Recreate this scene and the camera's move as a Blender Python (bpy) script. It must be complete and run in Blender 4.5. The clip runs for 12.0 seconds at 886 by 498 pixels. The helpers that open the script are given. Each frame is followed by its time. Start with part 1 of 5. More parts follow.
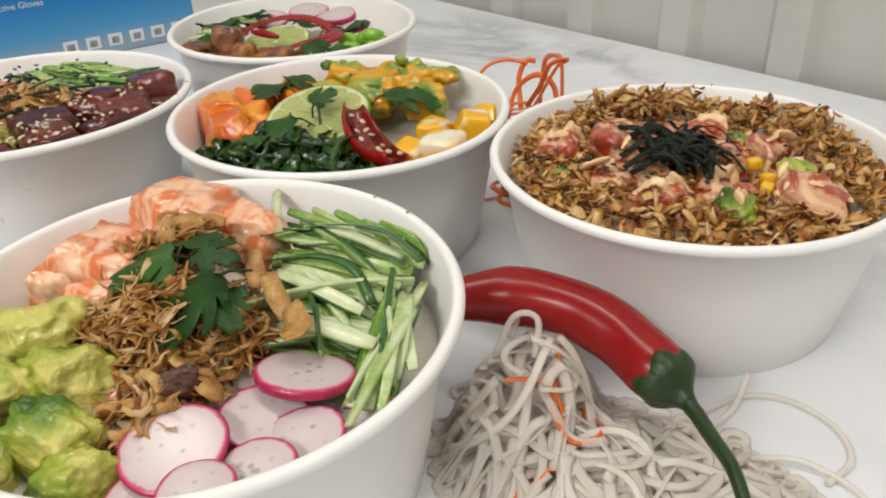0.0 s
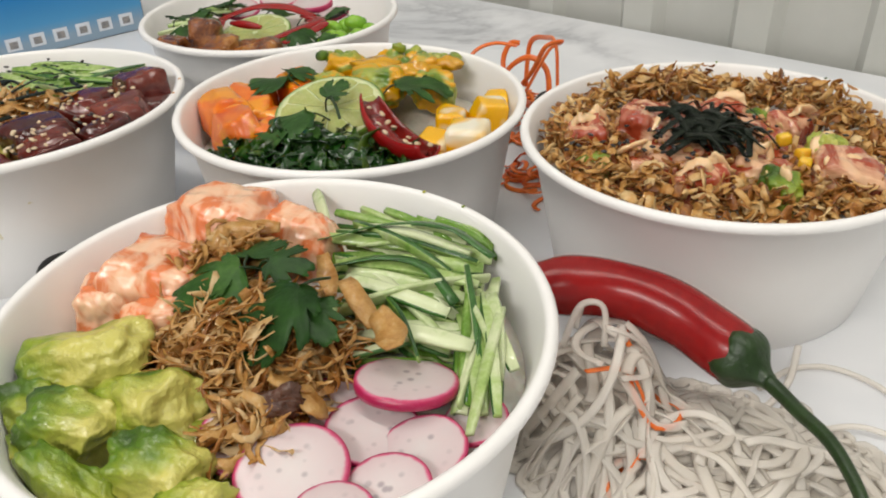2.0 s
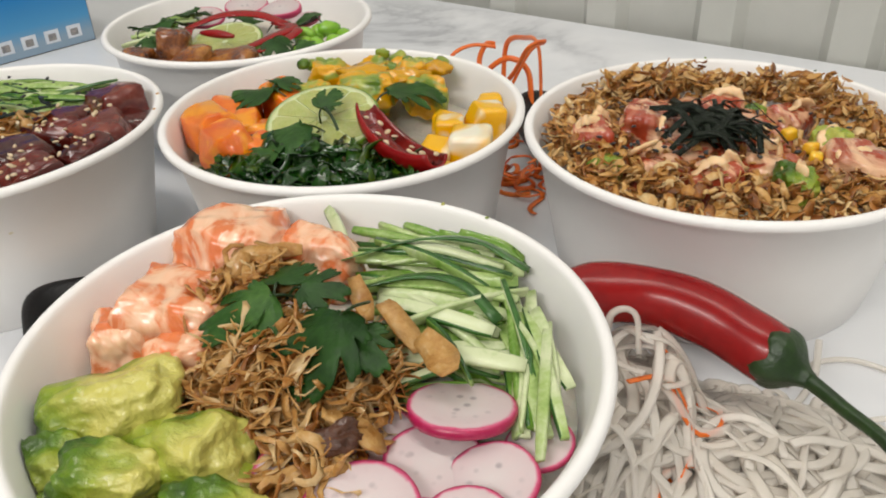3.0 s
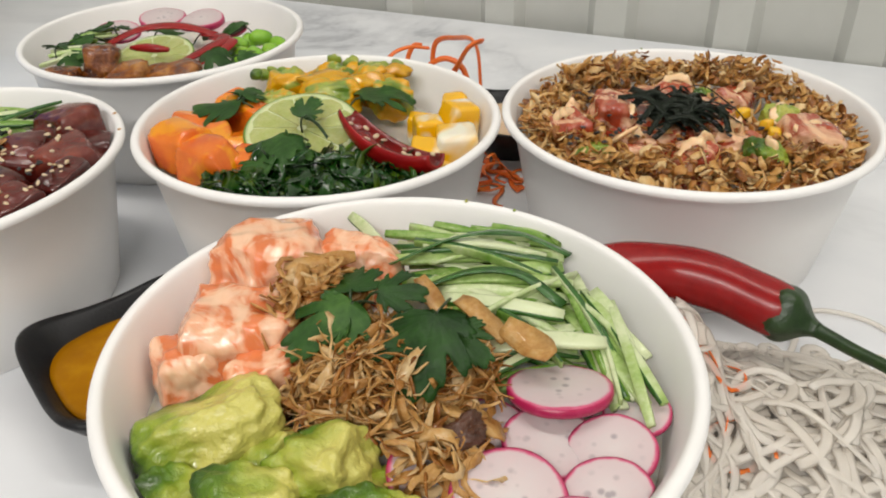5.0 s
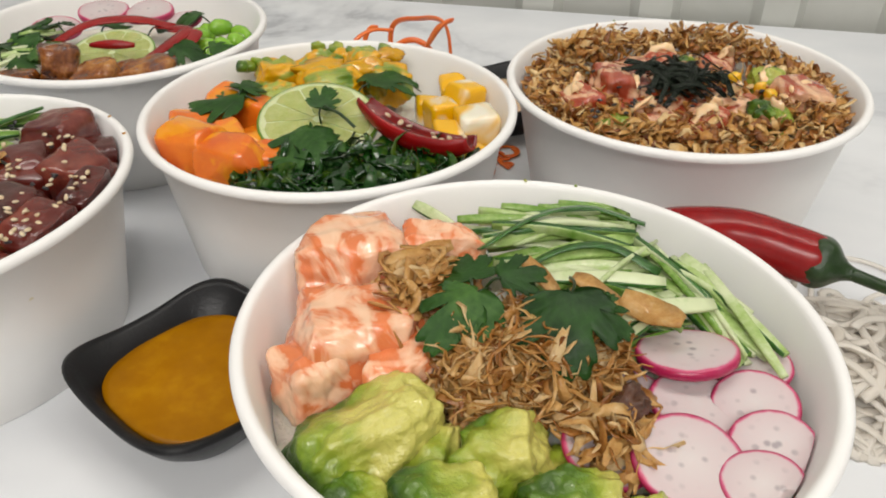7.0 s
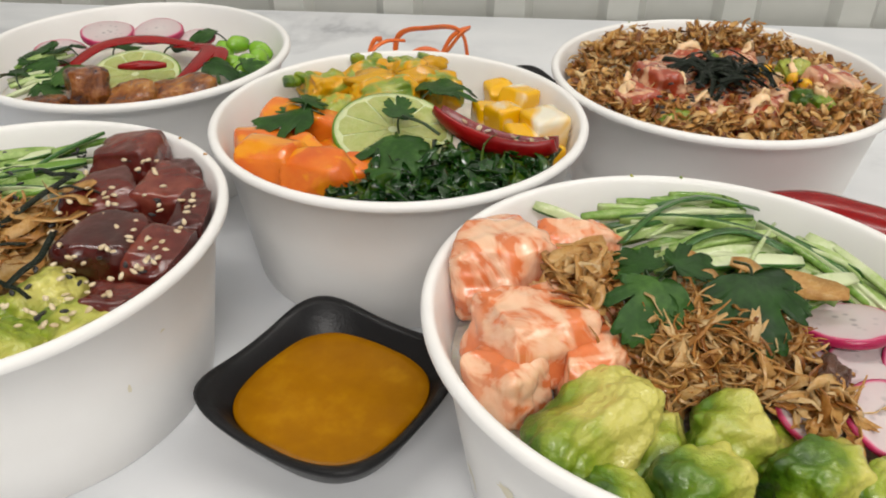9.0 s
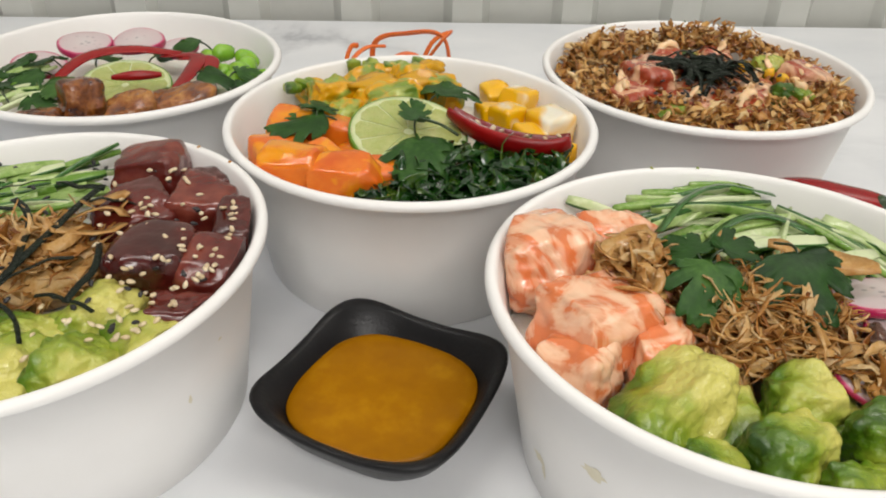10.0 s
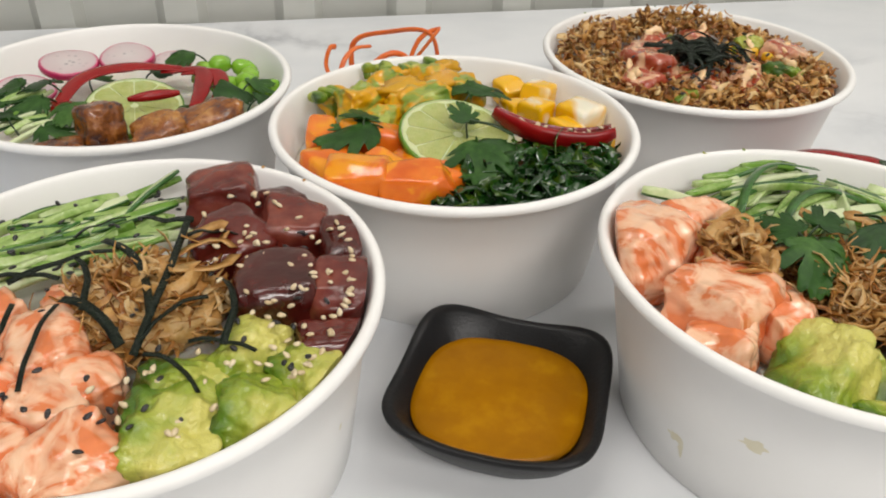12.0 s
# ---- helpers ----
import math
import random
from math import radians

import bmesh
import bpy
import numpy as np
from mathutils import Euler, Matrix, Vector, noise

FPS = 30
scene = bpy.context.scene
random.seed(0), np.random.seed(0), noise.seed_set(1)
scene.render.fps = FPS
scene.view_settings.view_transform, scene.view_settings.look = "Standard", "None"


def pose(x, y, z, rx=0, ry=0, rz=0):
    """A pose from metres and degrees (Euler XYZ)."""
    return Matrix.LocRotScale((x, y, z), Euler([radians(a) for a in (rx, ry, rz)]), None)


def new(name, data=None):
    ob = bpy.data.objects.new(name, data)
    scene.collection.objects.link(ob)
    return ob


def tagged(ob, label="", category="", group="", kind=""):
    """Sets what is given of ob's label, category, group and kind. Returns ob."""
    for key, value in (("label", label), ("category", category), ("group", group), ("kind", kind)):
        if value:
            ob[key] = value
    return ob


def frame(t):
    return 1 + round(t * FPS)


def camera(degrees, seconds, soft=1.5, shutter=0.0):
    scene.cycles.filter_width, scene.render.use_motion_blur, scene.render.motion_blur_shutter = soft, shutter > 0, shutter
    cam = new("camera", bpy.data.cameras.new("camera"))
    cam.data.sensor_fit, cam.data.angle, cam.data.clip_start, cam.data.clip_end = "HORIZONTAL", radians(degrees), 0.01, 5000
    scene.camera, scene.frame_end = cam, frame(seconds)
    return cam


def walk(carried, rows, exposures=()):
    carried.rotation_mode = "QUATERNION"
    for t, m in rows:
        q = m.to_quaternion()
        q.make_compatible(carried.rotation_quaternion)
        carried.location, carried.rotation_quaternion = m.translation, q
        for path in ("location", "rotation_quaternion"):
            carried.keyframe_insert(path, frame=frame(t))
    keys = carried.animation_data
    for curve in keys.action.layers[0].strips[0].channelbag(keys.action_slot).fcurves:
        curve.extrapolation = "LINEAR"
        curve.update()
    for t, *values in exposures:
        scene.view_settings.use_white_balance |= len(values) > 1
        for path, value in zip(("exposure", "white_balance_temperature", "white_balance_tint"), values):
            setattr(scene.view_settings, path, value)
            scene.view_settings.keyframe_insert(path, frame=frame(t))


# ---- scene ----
cam = camera(58.24, 12.0, 1.95)
WALK = [
    (0.0, 0.1716, -0.1536, 0.2135, 27.83, -30.36, -1.79),
    (0.5, 0.1593, -0.1580, 0.2140, 26.69, -30.77, -2.03),
    (1.0, 0.1473, -0.1600, 0.2147, 25.83, -31.11, -2.05),
    (1.5, 0.1373, -0.1623, 0.2163, 23.88, -31.30, -2.14),
    (2.0, 0.1218, -0.1663, 0.2157, 21.43, -31.87, -1.83),
    (2.5, 0.1058, -0.1658, 0.2170, 19.43, -32.11, -1.79),
    (3.0, 0.0896, -0.1644, 0.2158, 16.53, -32.10, -2.07),
    (4.8, 0.0350, -0.1822, 0.2192, 5.03, -32.16, -1.05),
    (5.0, 0.0260, -0.1827, 0.2197, 4.02, -32.23, -0.82),
    (5.5, 0.0054, -0.1805, 0.2179, 2.52, -32.28, -1.13),
    (6.0, -0.0088, -0.1804, 0.2147, -0.93, -32.58, -0.69),
    (6.5, -0.0278, -0.1806, 0.2181, -3.91, -33.32, -0.21),
    (7.0, -0.0485, -0.1793, 0.2214, -7.12, -33.77, 0.06),
    (7.2, -0.0567, -0.1785, 0.2231, -7.64, -34.21, -0.14),
    (8.8, -0.1244, -0.1662, 0.2172, -14.41, -32.90, 0.54),
    (9.0, -0.1317, -0.1659, 0.2187, -15.79, -32.82, 0.55),
    (9.5, -0.1523, -0.1605, 0.2207, -19.69, -32.05, 1.01),
    (10.0, -0.1768, -0.1582, 0.2178, -22.54, -32.15, 1.57),
    (10.5, -0.1936, -0.1533, 0.2175, -25.18, -31.98, 1.74),
    (11.0, -0.2149, -0.1432, 0.2223, -27.44, -32.41, 1.34),
    (11.5, -0.2294, -0.1299, 0.2231, -31.07, -32.50, 1.91),
    (12.0, -0.2517, -0.1202, 0.2253, -33.03, -33.10, 1.77),
]
walk(cam, [(t, pose(x, y, z, 0, 0, yaw) @ pose(0, 0, 0, 90 + pitch) @ pose(0, 0, 0, 0, 0, roll)) for t, x, y, z, yaw, pitch, roll in WALK])

# ---- light: a closed white room, unseen lamps assumed as ceiling panels, plus a front fill ----
scene.view_settings.exposure = -0.81
world = bpy.data.worlds.new("world")
scene.world = world
world.use_nodes = True
world.node_tree.nodes["Background"].inputs[0].default_value = (0.9, 0.95, 1.0, 1)
world.node_tree.nodes["Background"].inputs[1].default_value = 0.3


def area_lamp(x, y, z, sx, sy, power, colour):
    data = bpy.data.lights.new("area_lamp", "AREA")
    data.shape, data.size, data.size_y, data.energy, data.color = "RECTANGLE", sx, sy, power, colour
    ob = new("area_lamp", data)
    ob.matrix_world = pose(x, y, z, 0, 0, -15.5)
    return ob


area_lamp(-0.6, 0.3, 1.55, 1.3, 0.12, 14.0, (1.0, 0.955, 0.89))
area_lamp(0.75, 0.0, 1.55, 1.3, 0.12, 15.0, (1.0, 0.955, 0.89))
# added fill, low in front, brightens the bowl walls facing the camera
area_lamp(-0.3, -1.4, 1.42, 1.3, 0.3, 54.0, (1.0, 0.965, 0.92))


# ---- materials ----
def ramp(nt, fac, stops):
    n = nt.nodes.new("ShaderNodeValToRGB")
    e = n.color_ramp.elements
    while len(e) < len(stops):
        e.new(0.5)
    for k, (p, c) in zip(e, stops):
        k.position, k.color = p, (*c, 1)
    nt.links.new(fac, n.inputs[0])
    return n.outputs[0]


def noise_tex(nt, vec, scale, detail=4.0, rough=0.55, distort=0.0):
    n = nt.nodes.new("ShaderNodeTexNoise")
    n.inputs["Scale"].default_value, n.inputs["Detail"].default_value = scale, detail
    n.inputs["Roughness"].default_value, n.inputs["Distortion"].default_value = rough, distort
    nt.links.new(vec, n.inputs["Vector"])
    return n.outputs["Fac"]


def mix(nt, fac, a, b, blend="MIX"):
    n = nt.nodes.new("ShaderNodeMix")
    n.data_type, n.blend_type = "RGBA", blend
    for sock, val in ((n.inputs[0], fac), (n.inputs[6], a), (n.inputs[7], b)):
        if isinstance(val, (int, float)):
            sock.default_value = val
        elif isinstance(val, tuple):
            sock.default_value = (*val, 1)
        else:
            nt.links.new(val, sock)
    return n.outputs[2]


def calc(nt, op, a, b=0.0):
    n = nt.nodes.new("ShaderNodeMath")
    n.operation = op
    for sock, val in ((n.inputs[0], a), (n.inputs[1], b)):
        if isinstance(val, (int, float)):
            sock.default_value = val
        else:
            nt.links.new(val, sock)
    return n.outputs[0]


def base_mat(name, rough=0.5, sss=0.0, radius=(0.004, 0.002, 0.001), coat=0.0, spec=0.5):
    m = bpy.data.materials.new(name)
    m.use_nodes = True
    nt = m.node_tree
    p = nt.nodes["Principled BSDF"]
    p.inputs["Roughness"].default_value = rough
    p.inputs["Specular IOR Level"].default_value = spec
    p.inputs["Coat Weight"].default_value = coat
    p.inputs["Coat Roughness"].default_value = 0.08
    if sss:
        p.inputs["Subsurface Weight"].default_value = sss
        p.inputs["Subsurface Radius"].default_value = radius
        p.inputs["Subsurface Scale"].default_value = 1.0
    tc = nt.nodes.new("ShaderNodeTexCoord")
    return m, nt, p, tc.outputs["Object"]


def shifted(nt, vec):
    """Object coordinates moved on by each object's own random number."""
    info = nt.nodes.new("ShaderNodeObjectInfo")
    n = nt.nodes.new("ShaderNodeVectorMath")
    n.operation = "ADD"
    k = calc(nt, "MULTIPLY", info.outputs["Random"], 3.0)
    nt.links.new(vec, n.inputs[0])
    nt.links.new(k, n.inputs[1])
    return n.outputs[0], info.outputs["Random"]


def add_bump(nt, p, height, strength=0.3, dist=0.001):
    b = nt.nodes.new("ShaderNodeBump")
    b.inputs["Strength"].default_value, b.inputs["Distance"].default_value = strength, dist
    nt.links.new(height, b.inputs["Height"])
    nt.links.new(b.outputs[0], p.inputs["Normal"])


def stock(name, stops, scale, fine=None, rough=0.5, bump=0.3, sss=0.0, coat=0.0, island=0.0, rand=0.0, spec=0.5, dist=0.001, thin=0.0, clear=0.0):
    """A natural stuff: coarse noise over colour stops, fine grain, relief, and change from piece to piece."""
    m, nt, p, vec = base_mat(name, rough, sss, coat=coat, spec=spec)
    vec, rnd = shifted(nt, vec)
    fine = fine or scale * 6
    coarse = noise_tex(nt, vec, scale, 3)
    grain = noise_tex(nt, vec, fine, 5)
    fac = calc(nt, "ADD", calc(nt, "MULTIPLY", coarse, 0.7), calc(nt, "MULTIPLY", grain, 0.3))
    if island:
        g = nt.nodes.new("ShaderNodeNewGeometry")
        fac = calc(nt, "ADD", fac, calc(nt, "MULTIPLY", calc(nt, "SUBTRACT", g.outputs["Random Per Island"], 0.5), island))
    if rand:
        fac = calc(nt, "ADD", fac, calc(nt, "MULTIPLY", calc(nt, "SUBTRACT", rnd, 0.5), rand))
    colour = ramp(nt, fac, stops)
    nt.links.new(colour, p.inputs["Base Color"])
    if bump:
        add_bump(nt, p, calc(nt, "ADD", grain, coarse), bump, dist)
    if clear and thin:
        tl, tr, m1, m2 = (nt.nodes.new("ShaderNode" + k) for k in ("BsdfTranslucent", "BsdfTransparent", "MixShader", "MixShader"))
        nt.links.new(colour, tl.inputs["Color"])
        m1.inputs[0].default_value, m2.inputs[0].default_value = thin, clear
        nt.links.new(p.outputs[0], m1.inputs[1])
        nt.links.new(tl.outputs[0], m1.inputs[2])
        nt.links.new(m1.outputs[0], m2.inputs[1])
        nt.links.new(tr.outputs[0], m2.inputs[2])
        nt.links.new(m2.outputs[0], nt.nodes["Material Output"].inputs["Surface"])
    elif clear:
        tr, mx, out = nt.nodes.new("ShaderNodeBsdfTransparent"), nt.nodes.new("ShaderNodeMixShader"), nt.nodes["Material Output"]
        mx.inputs[0].default_value = clear
        nt.links.new(p.outputs[0], mx.inputs[1])
        nt.links.new(tr.outputs[0], mx.inputs[2])
        nt.links.new(mx.outputs[0], out.inputs["Surface"])
    elif thin:
        tr, mx, out = nt.nodes.new("ShaderNodeBsdfTranslucent"), nt.nodes.new("ShaderNodeMixShader"), nt.nodes["Material Output"]
        nt.links.new(colour, tr.inputs["Color"])
        mx.inputs[0].default_value = thin
        nt.links.new(p.outputs[0], mx.inputs[1])
        nt.links.new(tr.outputs[0], mx.inputs[2])
        nt.links.new(mx.outputs[0], out.inputs["Surface"])
    return m


def paper_mat():
    m, nt, p, vec = base_mat("white_paper", 0.42, spec=0.4)
    fibre = noise_tex(nt, vec, 900, 3)
    soft_ = noise_tex(nt, vec, 25, 3)
    nt.links.new(ramp(nt, soft_, [(0.3, (0.855, 0.84, 0.82)), (0.7, (0.89, 0.88, 0.865))]), p.inputs["Base Color"])
    add_bump(nt, p, fibre, 0.06, 0.0004)
    return m


def marble_mat():
    m, nt, p, vec = base_mat("marble", 0.3, spec=0.45)
    mp = nt.nodes.new("ShaderNodeMapping")
    mp.inputs["Rotation"].default_value = (0, 0, math.radians(28))
    mp.inputs["Scale"].default_value = (1.0, 1.7, 1.0)
    raw = vec
    nt.links.new(vec, mp.inputs[0])
    vec = mp.outputs[0]
    warp = noise_tex(nt, vec, 2.3, 6, 0.62, 0.7)
    vein = calc(nt, "ABSOLUTE", calc(nt, "SUBTRACT", warp, 0.5))
    where = noise_tex(nt, vec, 1.7, 2)
    line = ramp(nt, vein, [(0.0, (1, 1, 1)), (0.02, (0.5, 0.5, 0.5)), (0.07, (0, 0, 0))])
    broad = ramp(nt, where, [(0.50, (0, 0, 0)), (0.64, (1, 1, 1))])
    clouds = ramp(nt, noise_tex(nt, vec, 5, 4), [(0.3, (0.64, 0.66, 0.69)), (0.6, (0.755, 0.765, 0.785))])
    sep = nt.nodes.new("ShaderNodeSeparateXYZ")
    nt.links.new(raw, sep.inputs[0])
    far = ramp(nt, calc(nt, "ADD", sep.outputs["Y"], 1.0), [(0.60, (0.07, 0.07, 0.07)), (0.82, (1, 1, 1))])
    fac = calc(nt, "MULTIPLY", calc(nt, "MULTIPLY", line, broad), far)
    nt.links.new(mix(nt, calc(nt, "MULTIPLY", fac, 0.7), clouds, (0.26, 0.27, 0.30)), p.inputs["Base Color"])
    return m


def salmon_mat(name, cream, flesh, sauce, lines=0.5):
    m, nt, p, vec = base_mat(name, 0.24, 0.12, (0.003, 0.0015, 0.001), coat=0.5)
    vec, rnd = shifted(nt, vec)
    w = nt.nodes.new("ShaderNodeTexWave")
    w.inputs["Scale"].default_value, w.inputs["Distortion"].default_value = 34, 3.0
    w.inputs["Detail"].default_value, w.inputs["Detail Scale"].default_value = 2, 1.0
    nt.links.new(vec, w.inputs["Vector"])
    fat = ramp(nt, w.outputs["Fac"], [(0.72, (0, 0, 0)), (0.97, (1, 1, 1))])
    tone = noise_tex(nt, vec, 90, 3)
    c = ramp(nt, tone, [(0.3, tuple(v * 0.8 for v in flesh)), (0.7, flesh)])
    c = mix(nt, calc(nt, "MULTIPLY", fat, lines), c, (0.90, 0.56, 0.36))
    blot = noise_tex(nt, vec, 44, 4, 0.55, 2.4)
    sau = ramp(nt, blot, [(cream, (0, 0, 0)), (cream + 0.06, (0.6, 0.6, 0.6)), (cream + 0.16, (1, 1, 1))])
    nt.links.new(mix(nt, calc(nt, "MULTIPLY", sau, 0.78), c, sauce), p.inputs["Base Color"])
    add_bump(nt, p, calc(nt, "ADD", blot, calc(nt, "MULTIPLY", tone, 0.4)), 0.5, 0.0015)
    return m


def radish_mat():
    m, nt, p, vec = base_mat("radish", 0.3, 0.3, (0.003, 0.002, 0.002), coat=0.15)
    at = nt.nodes.new("ShaderNodeAttribute")
    at.attribute_name = "ring"
    n = noise_tex(nt, vec, 260, 4)
    r = calc(nt, "ADD", at.outputs["Fac"], calc(nt, "MULTIPLY", calc(nt, "SUBTRACT", n, 0.5), 0.12))
    skin = ramp(nt, r, [(0.0, (0.65, 0.585, 0.575)), (0.88, (0.60, 0.48, 0.49)), (0.935, (0.58, 0.09, 0.20)), (1.0, (0.40, 0.012, 0.08))])
    v = nt.nodes.new("ShaderNodeTexVoronoi")
    v.inputs["Scale"].default_value = 260
    nt.links.new(shifted(nt, vec)[0], v.inputs["Vector"])
    spot = ramp(nt, v.outputs["Distance"], [(0.16, (1, 1, 1)), (0.34, (0, 0, 0))])
    core = ramp(nt, at.outputs["Fac"], [(0.3, (1, 1, 1)), (0.78, (0, 0, 0))])
    c = mix(nt, calc(nt, "MULTIPLY", calc(nt, "MULTIPLY", spot, core), 0.85), skin, (0.33, 0.28, 0.30))
    nt.links.new(c, p.inputs["Base Color"])
    add_bump(nt, p, n, 0.12, 0.0004)
    return m


def sauced_mat(name, stops, scale, sauce, cut, rough=0.3, patch=65):
    """Pieces partly covered in a glossy sauce."""
    m, nt, p, vec = base_mat(name, rough, 0.15, coat=0.3)
    vec, rnd = shifted(nt, vec)
    body = ramp(nt, noise_tex(nt, vec, scale, 4), stops)
    blot = noise_tex(nt, vec, patch, 3, 0.5, 0.8)
    s = ramp(nt, blot, [(cut - 0.03, (0, 0, 0)), (cut + 0.08, (1, 1, 1))])
    nt.links.new(mix(nt, s, body, sauce), p.inputs["Base Color"])
    add_bump(nt, p, blot, 0.4, 0.0012)
    return m


def avocado_mat():
    """Yellow flesh that turns green towards the skin side."""
    m, nt, p, vec = base_mat("avocado_flesh", 0.28, coat=0.3)
    s = nt.nodes.new("ShaderNodeSeparateXYZ")
    nt.links.new(vec, s.inputs[0])
    vec, rnd = shifted(nt, vec)
    big, mid, fine = noise_tex(nt, vec, 38, 3), noise_tex(nt, vec, 130, 4), noise_tex(nt, vec, 520, 4)
    side = calc(nt, "ADD", calc(nt, "MULTIPLY", s.outputs["X"], 16.0), calc(nt, "MULTIPLY", s.outputs["Y"], -11.0))
    fac = calc(nt, "ADD", calc(nt, "ADD", calc(nt, "MULTIPLY", big, 0.9), calc(nt, "MULTIPLY", mid, 0.3)), side)
    fac = calc(nt, "ADD", fac, calc(nt, "MULTIPLY", calc(nt, "SUBTRACT", rnd, 0.52), 0.16))
    stops = [(0.32, (0.01845, 0.06122, 0.002142)), (0.48, (0.09379, 0.1864, 0.006489)), (0.62, (0.2764, 0.3455, 0.02953)), (0.82, (0.5743, 0.5316, 0.128))]
    nt.links.new(ramp(nt, fac, stops), p.inputs["Base Color"])
    add_bump(nt, p, calc(nt, "ADD", mid, calc(nt, "MULTIPLY", fine, 0.3)), 0.6, 0.0024)
    return m


PAPER = paper_mat()
MARBLE = marble_mat()
WALLP = stock("painted_metal", [(0.3, (0.50, 0.505, 0.465)), (0.7, (0.57, 0.57, 0.53))], 6, 60, 0.5, 0.05)
ROOM = stock("wall_paint", [(0.3, (0.42, 0.42, 0.41)), (0.7, (0.48, 0.48, 0.47))], 2, 30, 0.7, 0.05)
FLOORM = stock("floor_vinyl", [(0.3, (0.25, 0.25, 0.25)), (0.7, (0.33, 0.33, 0.32))], 3, 60, 0.5, 0.05)
SALMON = salmon_mat("sauced_salmon", 0.465, (0.80, 0.225, 0.075), (0.90, 0.62, 0.42), 0.42)
CREAMY = salmon_mat("creamy_salmon", 0.48, (0.396, 0.0573, 0.02047), (0.885, 0.5851, 0.3555), 0.12)
AVOCADO = avocado_mat()
AVO_SAUCE = sauced_mat("avocado_in_sauce", [(0.35, (0.08548, 0.191, 0.008256)), (0.65, (0.3656, 0.4165, 0.06918))], 60, (0.6831, 0.3455, 0.0007399), 0.47)
TUNA = stock("tuna", [(0.3, (0.03825, 0.003428, 0.002646)), (0.6, (0.1193, 0.0145, 0.009465)), (0.8, (0.2474, 0.0573, 0.03458))], 55, 260, 0.22, 0.45, 0.0, 0.45, rand=0.3)
CARROT = sauced_mat("glazed_carrot", [(0.3, (0.6612, 0.1107, 0.004786)), (0.7, (0.8282, 0.219, 0.0158))], 60, (0.8169, 0.3057, 0.005914), 0.53, 0.18)
CARROT_THREAD = stock("carrot_thread", [(0.3, (0.6831, 0.1107, 0.0107)), (0.7, (0.8395, 0.2003, 0.03096))], 80, 500, 0.35, 0.2, 0.15, 0.1, island=0.4)
CUKE = stock("cucumber_flesh", [(0.27, (0.1727, 0.3455, 0.04574)), (0.47, (0.4683, 0.6284, 0.2096)), (0.68, (0.7719, 0.8395, 0.5316))], 60, 500, 0.2, 0.25, 0.0, 0.35, rand=0.5, thin=0.25)
CUKE_SKIN = stock("cucumber_skin", [(0.3, (0.01386, 0.06122, 0.009465)), (0.7, (0.04574, 0.1546, 0.02047))], 150, 600, 0.3, 0.25, 0.0, 0.2, rand=0.2)
CILANTRO = stock("coriander_leaf", [(0.3, (0.009465, 0.03974, 0.004786)), (0.55, (0.02529, 0.08548, 0.0107)), (0.75, (0.06918, 0.1636, 0.0274))], 90, 500, 0.46, 0.35, 0.0, 0.0, rand=0.3, spec=0.35, dist=0.0008, thin=0.15)
STEM = stock("green_stem", [(0.3, (0.005914, 0.01979, 0.003695)), (0.7, (0.02047, 0.05341, 0.008256))], 150, 700, 0.34, 0.3)
ONION = stock("fried_onion", [(0.12, (0.17, 0.045, 0.007)), (0.36, (0.46, 0.185, 0.035)), (0.6, (0.69, 0.38, 0.105)), (0.85, (0.84, 0.62, 0.31))], 160, 900, 0.30, 0.5, 0.0, 0.25, island=0.7, thin=0.2)
SHALLOT = stock("fried_shallot", [(0.12, (0.22, 0.060, 0.009)), (0.36, (0.52, 0.225, 0.048)), (0.6, (0.73, 0.43, 0.14)), (0.85, (0.87, 0.66, 0.35))], 160, 900, 0.22, 0.6, 0.0, 0.5, island=0.6, thin=0.33)
DARK_SHALLOT = stock("burnt_shallot", [(0.3, (0.030, 0.009, 0.004)), (0.7, (0.12, 0.038, 0.012))], 160, 900, 0.3, 0.8, 0.0, 0.3)
RADISH = radish_mat()
CHILI = stock("red_chili_skin", [(0.3, (0.21, 0.0025, 0.004)), (0.7, (0.34, 0.007, 0.006))], 40, 300, 0.27, 0.06, 0.0, 0.06, rand=0.1, spec=0.38)
CHILI_IN = stock("red_chili_flesh", [(0.3, (0.09379, 0.002142, 0.001653)), (0.7, (0.2474, 0.008256, 0.004786))], 90, 500, 0.16, 0.5, 0.0, 0.5)
SEED = stock("pale_seed", [(0.3, (0.56, 0.43, 0.25)), (0.7, (0.78, 0.66, 0.46))], 300, 900, 0.4, 0.2, rand=0.3)
BLACK_SEED = stock("black_seed", [(0.3, (0.012, 0.011, 0.012)), (0.7, (0.03, 0.028, 0.03))], 300, 900, 0.35, 0.2)
NORI = stock("nori", [(0.3, (0.005, 0.008, 0.005)), (0.7, (0.012, 0.019, 0.010))], 250, 900, 0.36, 0.9, spec=0.22)
YSAUCE = stock("yellow_sauce", [(0.3, (0.5316, 0.257, 0.0003311)), (0.7, (0.6393, 0.3355, 0.0007399))], 80, 300, 0.14, 0.1, 0.0, 0.3)
SEAWEED = stock("seaweed", [(0.3, (0.003695, 0.0274, 0.003165)), (0.6, (0.0145, 0.07321, 0.007071)), (0.8, (0.07727, 0.1368, 0.007071))], 120, 500, 0.10, 0.3, 0.0, 0.7, island=0.5, thin=0.2)
